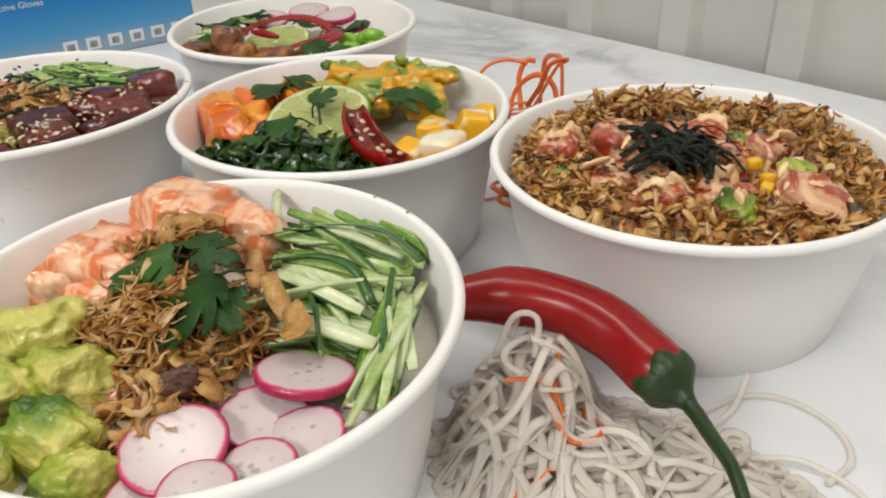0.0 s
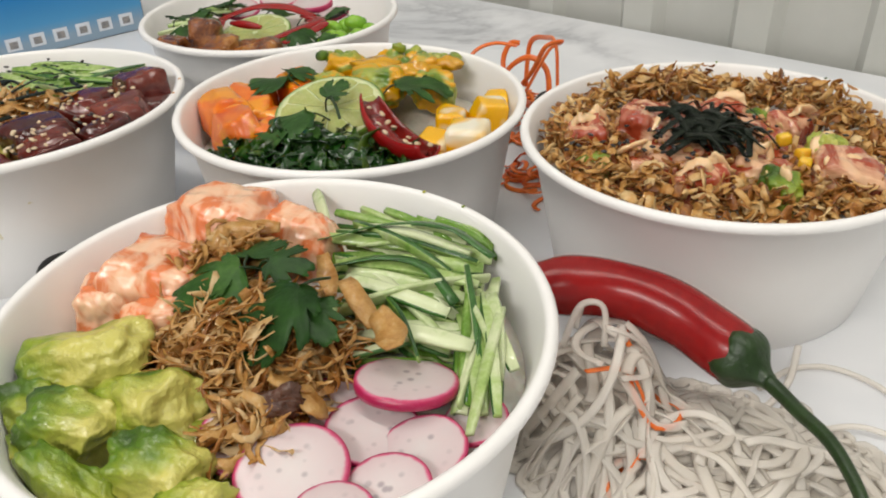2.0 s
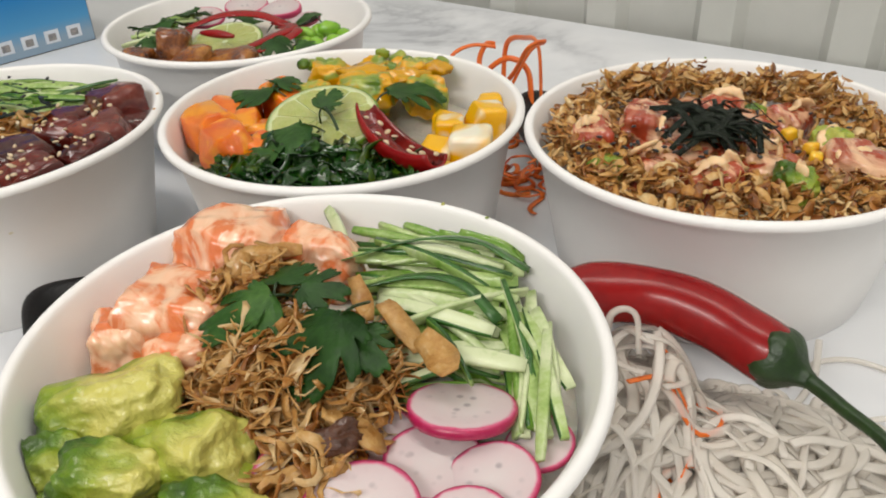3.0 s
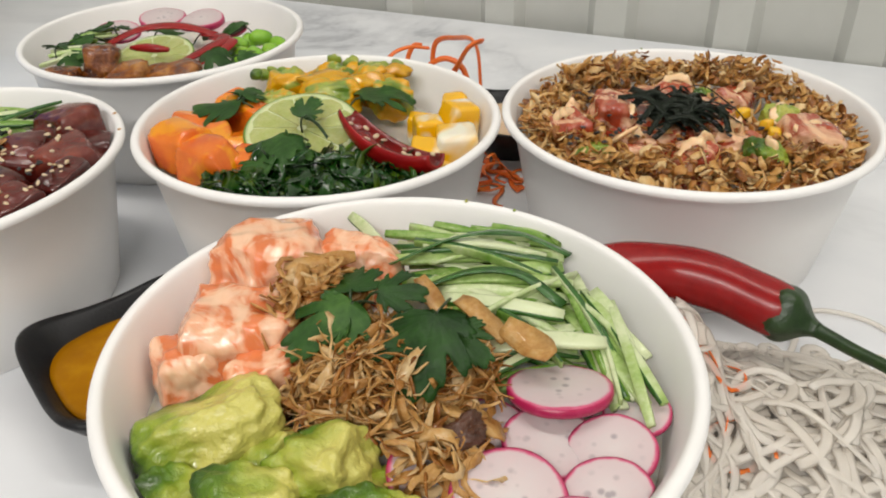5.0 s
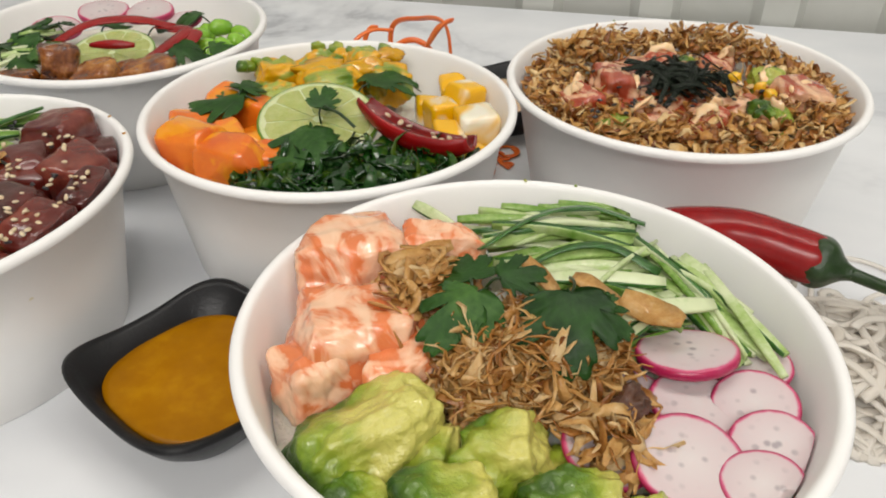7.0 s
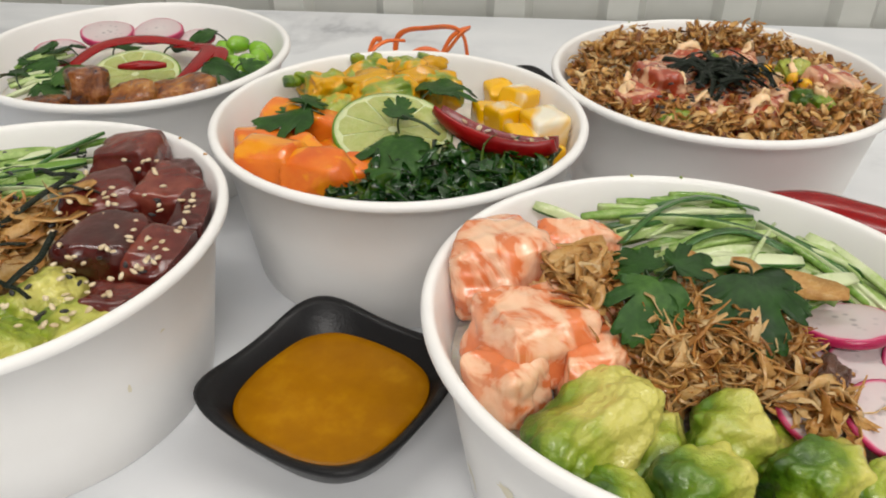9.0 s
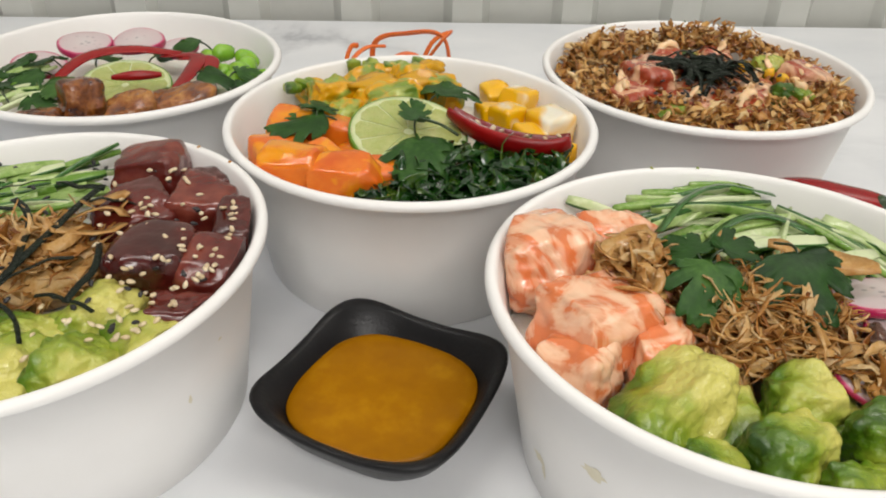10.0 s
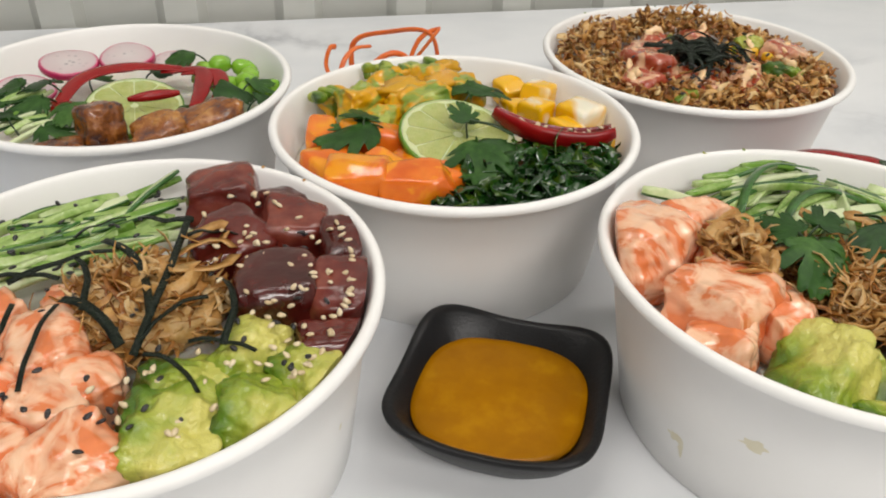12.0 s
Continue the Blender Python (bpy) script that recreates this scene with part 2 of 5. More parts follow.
DAIKON = stock("daikon_thread", [(0.3, (0.90, 0.85, 0.775)), (0.7, (0.95, 0.91, 0.85))], 90, 500, 0.26, 0.2, 0.0, 0.1, island=0.5, thin=0.35, clear=0.36)
BLACKWARE = stock("black_melamine", [(0.3, (0.005, 0.005, 0.006)), (0.7, (0.010, 0.010, 0.011))], 90, 800, 0.36, 0.2, spec=0.3)
SAUCE = stock("mango_sauce", [(0.3, (0.27, 0.104, 0.0004)), (0.55, (0.34, 0.138, 0.0006)), (0.7, (0.43, 0.19, 0.002))], 60, 160, 0.22, 0.12, 0.0, 0.0, spec=0.12)
MAYO = stock("beige_sauce", [(0.3, (0.62, 0.42, 0.26)), (0.7, (0.72, 0.52, 0.34))], 70, 300, 0.2, 0.1, 0.2, 0.2)
RICE = stock("rice", [(0.3, (0.70, 0.66, 0.58)), (0.7, (0.80, 0.77, 0.70))], 200, 500, 0.4, 0.8, 0.2)
TOFU = sauced_mat("tofu_in_sauce", [(0.3, (0.7944, 0.7385, 0.5743)), (0.7, (0.8622, 0.8169, 0.6831))], 120, (0.8169, 0.4371, 0.0007399), 0.41, 0.22, 28)
GLAZED = stock("glazed_tofu", [(0.34, (0.0573, 0.01132, 0.001653)), (0.50, (0.2764, 0.08136, 0.008858)), (0.70, (0.5529, 0.2474, 0.04955))], 120, 450, 0.16, 0.9, 0.0, 0.7, rand=0.15, dist=0.002)
EDAMAME = stock("edamame", [(0.3, (0.1546, 0.3656, 0.01712)), (0.7, (0.2861, 0.5316, 0.04574))], 90, 400, 0.22, 0.15, 0.2, 0.3)
LIME_RIND = stock("lime_rind", [(0.3, (0.06918, 0.191, 0.0107)), (0.7, (0.1727, 0.3057, 0.0239))], 150, 800, 0.3, 0.4)
LIME_PITH = stock("lime_pith", [(0.3, (0.5316, 0.5959, 0.2861)), (0.7, (0.6612, 0.6942, 0.4268))], 150, 600, 0.35, 0.2, 0.2)
LIME_PULP = stock("lime_pulp", [(0.3, (0.3455, 0.396, 0.09379)), (0.7, (0.5104, 0.5316, 0.2096))], 200, 900, 0.16, 0.6, 0.35, 0.4)
CREAM = stock("cream_sauce", [(0.3, (0.7944, 0.4998, 0.257)), (0.7, (0.885, 0.6284, 0.3757))], 90, 400, 0.25, 0.2, 0.2, 0.3)
CORN = stock("corn", [(0.3, (0.7496, 0.396, 0.0107)), (0.7, (0.8622, 0.5529, 0.03825))], 200, 600, 0.25, 0.1, 0.2, 0.3)
STAIN = stock("dried_sauce", [(0.3, (0.74, 0.68, 0.50)), (0.7, (0.80, 0.76, 0.62))], 200, 600, 0.4, 0.1)


# ---- building helpers ----
def make_mesh(name, V, F, mats, smooth=True, index=None):
    me = bpy.data.meshes.new(name)
    me.from_pydata([tuple(v) for v in V], [], [tuple(f) for f in F])
    for m in mats if isinstance(mats, (list, tuple)) else [mats]:
        me.materials.append(m)
    if index is not None:
        me.polygons.foreach_set("material_index", np.asarray(index, np.int32))
    me.polygons.foreach_set("use_smooth", np.full(len(me.polygons), smooth))
    me.update()
    return me


def thing(name, me, m, label, category, group="", kind=""):
    ob = new(name, me)
    ob.matrix_basis = m
    return tagged(ob, label, category, group, kind)


def part(name, me, parent, m=None, label=""):
    ob = new(name, me)
    ob.parent = parent
    if m is not None:
        ob.matrix_basis = m
    return tagged(ob, label)


def join(pieces):
    V, F, k = [], [], 0
    for v, f in pieces:
        V.append(np.asarray(v))
        F += [tuple(i + k for i in q) for q in f]
        k += len(v)
    return np.concatenate(V), F


def lathe(profile, n=96):
    """A closed turned form: profile of (radius, z), first and last on the axis."""
    V, F = [], []
    for r, z in profile:
        for k in range(n):
            a = 2 * math.pi * k / n
            V.append((r * math.cos(a), r * math.sin(a), z))
    for i in range(len(profile) - 1):
        for k in range(n):
            j = (k + 1) % n
            F.append((i * n + k, i * n + j, (i + 1) * n + j, (i + 1) * n + k))
    return np.array(V), F


def spline(points, n):
    """A smooth line through a few points, n samples."""
    P = np.asarray(points, float)
    if len(P) == 2:
        return P[0] + (P[1] - P[0]) * np.linspace(0, 1, n)[:, None]
    Q = np.vstack([2 * P[0] - P[1], P, 2 * P[-1] - P[-2]])
    out = []
    for s in np.linspace(0, len(P) - 1 - 1e-6, n):
        i = int(s)
        t = s - i
        a, b, c, d = Q[i : i + 4]
        out.append(0.5 * (2 * b + (c - a) * t + (2 * a - 5 * b + 4 * c - d) * t * t + (3 * b - a - 3 * c + d) * t**3))
    return np.array(out)


def sweep(path, section, scale=None, up=(0, 0, 1), twist=None):
    """A section of (across, above) pairs carried along a path, with closed ends."""
    P = np.asarray(path, float)
    T = np.gradient(P, axis=0)
    T /= np.linalg.norm(T, axis=1, keepdims=True) + 1e-12
    S = np.asarray(section, float)
    n, V, F = len(S), [], []
    prev = np.asarray(up, float)
    for i, (p, t) in enumerate(zip(P, T)):
        b = prev - t * (prev @ t)
        if np.linalg.norm(b) < 1e-6:
            b = np.cross(t, (1, 0, 0.3))
        b /= np.linalg.norm(b)
        prev = b
        a = np.cross(t, b)
        if twist is not None:
            c, s = math.cos(twist[i]), math.sin(twist[i])
            a, b = a * c + b * s, b * c - a * s
        k = 1.0 if scale is None else scale[i]
        V += [p + k * (u * a + v * b) for u, v in S]
    for i in range(len(P) - 1):
        for k in range(n):
            j = (k + 1) % n
            F.append((i * n + k, i * n + j, (i + 1) * n + j, (i + 1) * n + k))
    F.append(tuple(range(n - 1, -1, -1)))
    F.append(tuple((len(P) - 1) * n + k for k in range(n)))
    return np.array(V), F


def round_section(w, h, n=8):
    return [(w * math.cos(2 * math.pi * k / n), h * math.sin(2 * math.pi * k / n)) for k in range(n)]


def flat_section(w, h):
    return [(-w, -h), (w, -h), (w, h), (-w, h)]


def chunk(hx, hy, hz, seed, power=5.0, cuts=5, wobble=0.12, n=9, lump=1.0, deep=0.72):
    """A hand-cut piece: a rounded block with a few knife faces and a lumpy surface."""
    rnd = random.Random(seed)
    g = np.linspace(-1, 1, n)
    V, F, index = [], [], {}

    def at(p):
        key = tuple(np.round(p, 5))
        if key not in index:
            index[key] = len(V)
            V.append(p)
        return index[key]

    for ax in range(3):
        for s in (-1, 1):
            for i in range(n - 1):
                for j in range(n - 1):
                    q = []
                    for di, dj in ((0, 0), (1, 0), (1, 1), (0, 1)):
                        p = np.zeros(3)
                        p[ax], p[(ax + 1) % 3], p[(ax + 2) % 3] = s, g[i + di], g[j + dj]
                        q.append(at(p))
                    F.append(tuple(q if s > 0 else q[::-1]))
    V = np.array(V)
    V /= (np.abs(V) ** power).sum(1, keepdims=True) ** (1 / power)
    for _ in range(cuts):
        d = np.array([rnd.gauss(0, 1) for _ in range(3)])
        d /= np.linalg.norm(d)
        far = rnd.uniform(deep, 1.0) * np.abs(d).sum() ** 0.6
        over = np.maximum(V @ d - far, 0)
        V -= over[:, None] * d
    o = Vector((rnd.uniform(0, 50), rnd.uniform(0, 50), rnd.uniform(0, 50)))
    for k, v in enumerate(V):
        w = noise.noise(Vector(v * 1.3 * lump) + o) * wobble + noise.noise(Vector(v * 3.4 * lump) + o) * wobble * 0.45 + noise.noise(Vector(v * 8.0 * lump) + o) * wobble * 0.12
        V[k] = v * (1 + w)
    return V * (hx, hy, hz), F


def blob(hx, hy, hz, nu=10, nv=6, seed=0, wobble=0.0):
    V, F = [], []
    o = Vector((seed * 1.7, seed * 0.9, 3.1))
    for i in range(nv + 1):
        th = math.pi * i / nv
        for k in range(nu):
            a = 2 * math.pi * k / nu
            d = Vector((math.sin(th) * math.cos(a), math.sin(th) * math.sin(a), math.cos(th)))
            s = 1 + wobble * noise.noise(d * 1.8 + o)
            V.append((d.x * hx * s, d.y * hy * s, d.z * hz * s))
    for i in range(nv):
        for k in range(nu):
            j = (k + 1) % nu
            F.append((i * nu + k, (i + 1) * nu + k, (i + 1) * nu + j, i * nu + j))
    return np.array(V), F


def coriander(R, seed, n=180, rings=7):
    """One broad fan-shaped blade: three cut lobes with blunt teeth, domed and wavy, with real thickness."""
    rnd = random.Random(seed * 7 + 1)
    nick = [(c * q + rnd.uniform(-4, 4), d * rnd.uniform(0.8, 1.15), w) for c, d, w in ((27, 0.50, 6.0), (60, 0.42, 6.0), (9, 0.11, 2.6), (18, 0.14, 2.8), (36, 0.13, 2.8), (44, 0.11, 2.6), (52, 0.13, 2.6), (70, 0.14, 3), (80, 0.14, 3), (92, 0.14, 3)) for q in (-1, 1)]
    nick.append((rnd.uniform(-3, 3), 0.07, 2.5))
    env = [(0, 1.0), (25, 0.93), (45, 0.82), (70, 0.62), (90, 0.44), (106, 0.18), (118, 0.06), (181, 0.05)]
    skew, lean, wave = rnd.uniform(-0.12, 0.12), rnd.uniform(0.12, 0.34), rnd.uniform(0, 6)
    V, F = [], []
    for side in (0, 1):
        for i in range(rings + 1):
            q = i / rings
            for k in range(n):
                deg = -180 + 360 * k / n
                a = math.radians(deg)
                r = float(np.interp(abs(deg), [e[0] for e in env], [e[1] for e in env])) * (1 + skew * math.sin(a))
                for c, d, w in nick:
                    r *= 1 - d * q**1.5 * math.exp(-(((deg - c) / w) ** 2))
                rr = R * r * q
                x, y = rr * math.cos(a), rr * math.sin(a)
                rib = sum(math.exp(-(((deg - c) / 4.5) ** 2)) for c in (-80, -45, 0, 45, 80))
                z = -lean * rr * rr / R - 0.00022 * rib * q * (1 - 0.6 * q) + 0.06 * R * math.sin(3 * a + wave) * q * q
                z += 0.17 * R * noise.noise(Vector((x * 75, y * 75, seed * 3.3))) * q
                V.append((x, y, z - 0.00026 * side))
        b = side * (rings + 1) * n
        for i in range(rings):
            for k in range(n):
                j = (k + 1) % n
                f = (b + i * n + k, b + i * n + j, b + (i + 1) * n + j, b + (i + 1) * n + k)
                F.append(f[::-1] if side == 0 else f)
    b = (rings + 1) * n
    for k in range(n):
        j = (k + 1) % n
        F.append((rings * n + k, rings * n + j, b + rings * n + j, b + rings * n + k))
    return np.array(V), F


def curl(rnd, length, width, thick, bend, n=9):
    """A small curled strip with an uneven edge."""
    V, a, p = [], rnd.uniform(-0.5, 0.5), np.zeros(2)
    turn = rnd.uniform(-bend, bend) / n
    tw, wav = rnd.uniform(-0.9, 0.9), rnd.uniform(0, 6.28)
    line = []
    for i in range(n):
        line.append(p.copy())
        p = p + np.array([math.cos(a), math.sin(a)]) * length / n
        a += turn * rnd.uniform(0.4, 1.6)
    line = np.array(line) - np.mean(line, 0)
    for i, (x, z) in enumerate(line):
        w = width * (0.5 + 0.5 * math.sin(math.pi * (i + 0.6) / (n + 0.2))) * (1 + 0.10 * math.sin(0.9 * i + wav))
        c, s = math.cos(tw * i / n), math.sin(tw * i / n)
        e1, e2 = (0.12 + 0.14 * math.sin(0.9 * i + wav)) * w, (0.12 + 0.14 * math.sin(1.1 * i - wav)) * w
        for u, v in ((-w, e1 - thick), (0, -thick), (w, e2 - thick), (w, e2 + thick), (0, thick), (-w, e1 + thick)):
            V.append((x, u * c - v * s, z + u * s + v * c))
    F = []
    for i in range(n - 1):
        for k in range(6):
            j = (k + 1) % 6
            F.append((i * 6 + k, i * 6 + j, i * 6 + 6 + j, i * 6 + 6 + k))
    F += [(5, 4, 3, 2, 1, 0), tuple(6 * n - 6 + k for k in range(6))]
    return np.array(V), F


def turned(V, m):
    M = np.array(m)
    return V @ M[:3, :3].T + M[:3, 3]


def any_turn(rnd, tilt=60):
    return pose(0, 0, 0, rnd.uniform(-tilt, tilt), rnd.uniform(-tilt, tilt), rnd.uniform(0, 360))


# ---- the room and the table ----
EDGE = pose(0.0, 0.573, 0.0, 0, 0, -19.8)


def box_mesh(name, x0, x1, y0, y1, z0, z1, mat, bevel=0.0):
    bm = bmesh.new()
    bmesh.ops.create_cube(bm, size=1)
    for v in bm.verts:
        v.co = ((x0 + x1) / 2 + v.co.x * (x1 - x0), (y0 + y1) / 2 + v.co.y * (y1 - y0), (z0 + z1) / 2 + v.co.z * (z1 - z0))
    if bevel:
        bmesh.ops.bevel(bm, geom=bm.edges[:], offset=bevel, segments=3, affect="EDGES", profile=0.6)
    me = bpy.data.meshes.new(name)
    bm.to_mesh(me)
    bm.free()
    me.materials.append(mat)
    return me


table = thing("table", None, EDGE, "white marble topped table with grey veins", "table")
part("tabletop", box_mesh("tabletop", -0.85, 0.85, -0.95, 0.0, -0.03, 0.0, MARBLE, 0.002), table)
part("base", box_mesh("base", -0.75, 0.75, -0.85, -0.08, -0.9, -0.03, ROOM, 0.004), table, None, "plain white table base")


def corrugated(x0, x1, z0, z1):
    """A ribbed painted sheet with depth."""
    xs, k = [], 0
    x = x0
    while x < x1:
        xs += [(x, 0.0), (x + 0.060, 0.0), (x + 0.068, -0.011), (x + 0.096, -0.011)]
        x += 0.104
    V, F = [], []
    for z in (z0, z1):
        V += [(a, b, z) for a, b in xs] + [(a, b + 0.02, z) for a, b in xs]
    n = len(xs)
    for i in range(n - 1):
        F.append((i, i + 1, 2 * n + i + 1, 2 * n + i))
        F.append((n + i + 1, n + i, 3 * n + i, 3 * n + i + 1))
    return V, F


V, F = corrugated(-1.62 + 0.008, 1.6, -0.9, 1.6)
wall = thing("wall_north", make_mesh("wall_north", V, F, WALLP, False), EDGE @ pose(0.0, 0.014, 0), "off-white ribbed metal wall panel behind the table", "wall", kind="structure")
# unseen room shell, added to enclose the table and bounce the lamps' light
thing("floor", box_mesh("floor", -1.7, 1.7, -2.4, 0.05, -0.94, -0.9, FLOORM), EDGE, "plain grey floor", "floor", kind="structure")
thing("ceiling", box_mesh("ceiling", -1.7, 1.7, -2.4, 0.05, 1.6, 1.64, ROOM), EDGE, "plain white ceiling", "ceiling", kind="structure")
thing("wall_south", box_mesh("wall_south", -1.7, 1.7, -2.44, -2.4, -0.9, 1.6, ROOM), EDGE, "plain white wall", "wall", kind="structure")
thing("wall_west", box_mesh("wall_west", -1.64, -1.6, -2.4, 0.0, -0.9, 1.6, ROOM), EDGE, "plain white wall", "wall", kind="structure")
thing("wall_east", box_mesh("wall_east", 1.6, 1.64, -2.4, 0.0, -0.9, 1.6, ROOM), EDGE, "plain white wall", "wall", kind="structure")

# ---- paper bowls ----
RIM_Z, BASE_R = 0.0722, 0.0713
LIFT = 0.0075
HEAP = {"T": (-2, -7), "R": (-6, -10)}
BOWLS = {"F": (0.0, 0.0, 0.0882), "M": (-0.0575, 0.1721, 0.0876), "R": (0.1197, 0.1863, 0.0900), "L": (-0.2250, 0.1110, 0.0880), "T": (-0.1808, 0.2999, 0.0873)}
# how far each soft bowl is squeezed out of round, and its height
OVAL = {"F": (-0.0005, -0.0013, 0.0728), "M": (-0.0004, 0.0002, 0.0716), "R": (-0.0004, 0.0013, 0.0711), "L": (-0.0013, 0.0025, 0.0728), "T": (-0.0012, -0.0008, 0.0718)}
SPREAD = {"F": 1.0, "M": 1.042, "R": 1.045, "L": 1.05, "T": 1.05}
RICE_Z = {"F": 0.0485, "M": 0.0475, "R": 0.0515, "L": 0.0495, "T": 0.0475}


def wall_radius(R, z):
    return BASE_R + (R - 0.0045 - BASE_R) * z / RIM_Z


def squeeze(key, V):
    """Points round a bowl's axis, moved as its wall is out of round."""
    c2, s2, top = OVAL[key]
    P = np.array(V, float)
    a, r, k = np.arctan2(P[:, 1], P[:, 0]), np.hypot(P[:, 0], P[:, 1]), np.clip(P[:, 2] / RIM_Z, 0, 1)
    f = 1 + (c2 * np.cos(2 * a) + s2 * np.sin(2 * a)) * k / BOWLS[key][2]
    return np.stack([P[:, 0] * f, P[:, 1] * f, P[:, 2] * top / RIM_Z], 1)


def bowl_mesh(key):
    """A coned paper wall on a recessed foot, under a rolled lip."""
    R = BOWLS[key][2]
    t, zr, rr = 0.0007, RIM_Z - 0.0023, 0.0023
    prof = [(0.0, 0.004), (BASE_R - 0.003, 0.004), (BASE_R - 0.0022, 0.0), (BASE_R - 0.0004, 0.0), (BASE_R + 0.0002, 0.0006)]
    prof += [(wall_radius(R, z), z) for z in (0.02, 0.04, RIM_Z - 0.005)]
    for k in range(10):
        a = math.radians(-120 + 33 * k)
        prof.append((R - rr + rr * math.cos(a), zr + rr * math.sin(a)))
    prof += [(wall_radius(R, z) - t, z) for z in (RIM_Z - 0.005, 0.04, 0.02, 0.0062)]
    prof += [(BASE_R - 0.004, 0.0055), (0.0, 0.0055)]
    V, F = lathe(prof, 128)
    return make_mesh("paper_bowl", squeeze(key, V), F, PAPER)


FILLED = {"F": "with salmon, avocado, radish and cucumber", "M": "with carrot, lime, egg tofu and seaweed", "R": "topped with fried onion flakes and nori",
          "L": "with tuna cubes, avocado and sesame", "T": "with radish, lime, chili and glazed tofu"}
for key, (x, y, R) in BOWLS.items():
    bowl = thing("paper_bowl", None, pose(x, y, 0), "white paper takeaway bowl " + FILLED[key], "bowl", "poke bowls on the table")
    part("body", bowl_mesh(key), bowl)
    g = np.linspace(0, 1, 9)
    V, F = [], []
    Rr = wall_radius(R, RICE_Z[key]) - 0.0012
    n = 48
    for i, s in enumerate(g):
        for k in range(n):
            a = 2 * math.pi * k / n
            px, py = Rr * s * math.cos(a), Rr * s * math.sin(a)
            V.append((px, py, RICE_Z[key] + 0.004 * (1 - s * s) + 0.0016 * noise.noise(Vector((px * 160, py * 160, x * 9))) * (1 - s**4)))
    for i in range(8):
        for k in range(n):
            j = (k + 1) % n
            F.append((i * n + k, i * n + j, i * n + n + j, i * n + n + k))
    low = (wall_radius(R, 0.006) - 0.0025) / Rr
    V += [(px * low, py * low, 0.0075) for px, py, _ in V[-n:]]
    for k in range(n):
        j = (k + 1) % n
        F.append((8 * n + k, 8 * n + j, 9 * n + j, 9 * n + k))
    thing("rice_bed", make_mesh("rice_bed", squeeze(key, V), F, RICE), pose(x, y, 0), "white cooked rice filling the paper bowl", "rice", kind="stuff")


# ---- food kinds ----
def spot(bowl, x, y, z):
    """A place over a bowl, from millimetres round its axis."""
    bx, by, _ = BOWLS[bowl]
    k = SPREAD[bowl] / 1e3
    dx, dy = HEAP.get(bowl, (0, 0))
    return bx + (x + dx) * k, by + (y + dy) * k, z / 1e3 + LIFT


def contain(bowl, V, m=None):
    """Food keeps within its bowl's wall and under its lip's inner edge."""
    R = BOWLS[bowl][2]
    M = np.array(m) if m is not None else np.eye(4)
    P = np.asarray(V, float) @ M[:3, :3].T + M[:3, 3] - (BOWLS[bowl][0], BOWLS[bowl][1], 0)
    r = np.hypot(P[:, 0], P[:, 1])
    c2, s2, _ = OVAL[bowl]
    a = np.arctan2(P[:, 1], P[:, 0])
    bend = (c2 * np.cos(2 * a) + s2 * np.sin(2 * a)) * np.clip(P[:, 2] / RIM_Z, 0, 1)
    lim = np.minimum(BASE_R + (R - 0.0045 - BASE_R) * P[:, 2] / RIM_Z - 0.0016, R - 0.0058) + bend
    k = np.where(r > lim, lim / np.maximum(r, 1e-6), 1.0)
    P[:, :2] *= k[:, None]
    P[:, 2] = np.maximum(P[:, 2], 0.012)
    P = P + (BOWLS[bowl][0], BOWLS[bowl][1], 0) - M[:3, 3]
    return P @ M[:3, :3]


def put_chunk(bowl, name, mat, x, y, z, hx, hy, hz, rz, seed, label, category, group, tilt=12, **shape):
    rnd = random.Random(seed)
    V, F = chunk(hx / 1e3, hy / 1e3, hz / 1e3, seed, **shape)
    m = pose(*spot(bowl, x, y, z), rnd.uniform(-tilt, tilt), rnd.uniform(-tilt, tilt), rz)
    return thing(name, make_mesh(name, contain(bowl, V, m), F, mat), m, label, category, group)


def salmon(bowl, *a, mat=SALMON, label="raw salmon cube coated in creamy pink sauce"):
    put_chunk(bowl, "salmon_chunk", mat, *a, label, "salmon", "salmon chunks", wobble=0.135, cuts=7, n=23, power=5.5, lump=1.1)


def avocado(bowl, *a, mat=AVOCADO, label="soft ripe green avocado chunk"):
    put_chunk(bowl, "avocado_chunk", mat, *a, label, "avocado", "avocado chunks", tilt=24, wobble=0.21, cuts=7, n=25, power=3.4, lump=1.25, deep=0.60)


def tuna(*a):
    put_chunk("L", "tuna_cube", TUNA, *a, "dark red marinated raw tuna cube", "tuna", "tuna cubes", wobble=0.10, cuts=5, n=15, power=6)


def leaf(bowl, x, y, z, R, rx, ry, rz, seed, label="fresh dark green coriander leaf"):
    V, F = coriander(R / 1e3, seed)
    m = pose(*spot(bowl, x, y, z), rx, ry, rz)
    ob = thing("coriander_leaf", None, m, label, "coriander", "coriander leaves")
    part("blade", make_mesh("blade", contain(bowl, V, m), F, CILANTRO), ob)
    r = R / 1e3
    line = spline([(0.0, 0, 0.0), (-0.18 * r, 0.02 * r, -0.08 * r), (-0.4 * r, -0.05 * r, -0.34 * r)], 7)
    part("stalk", make_mesh("stalk", *sweep(line, round_section(0.0005, 0.0005, 6)), STEM), ob)
    return ob


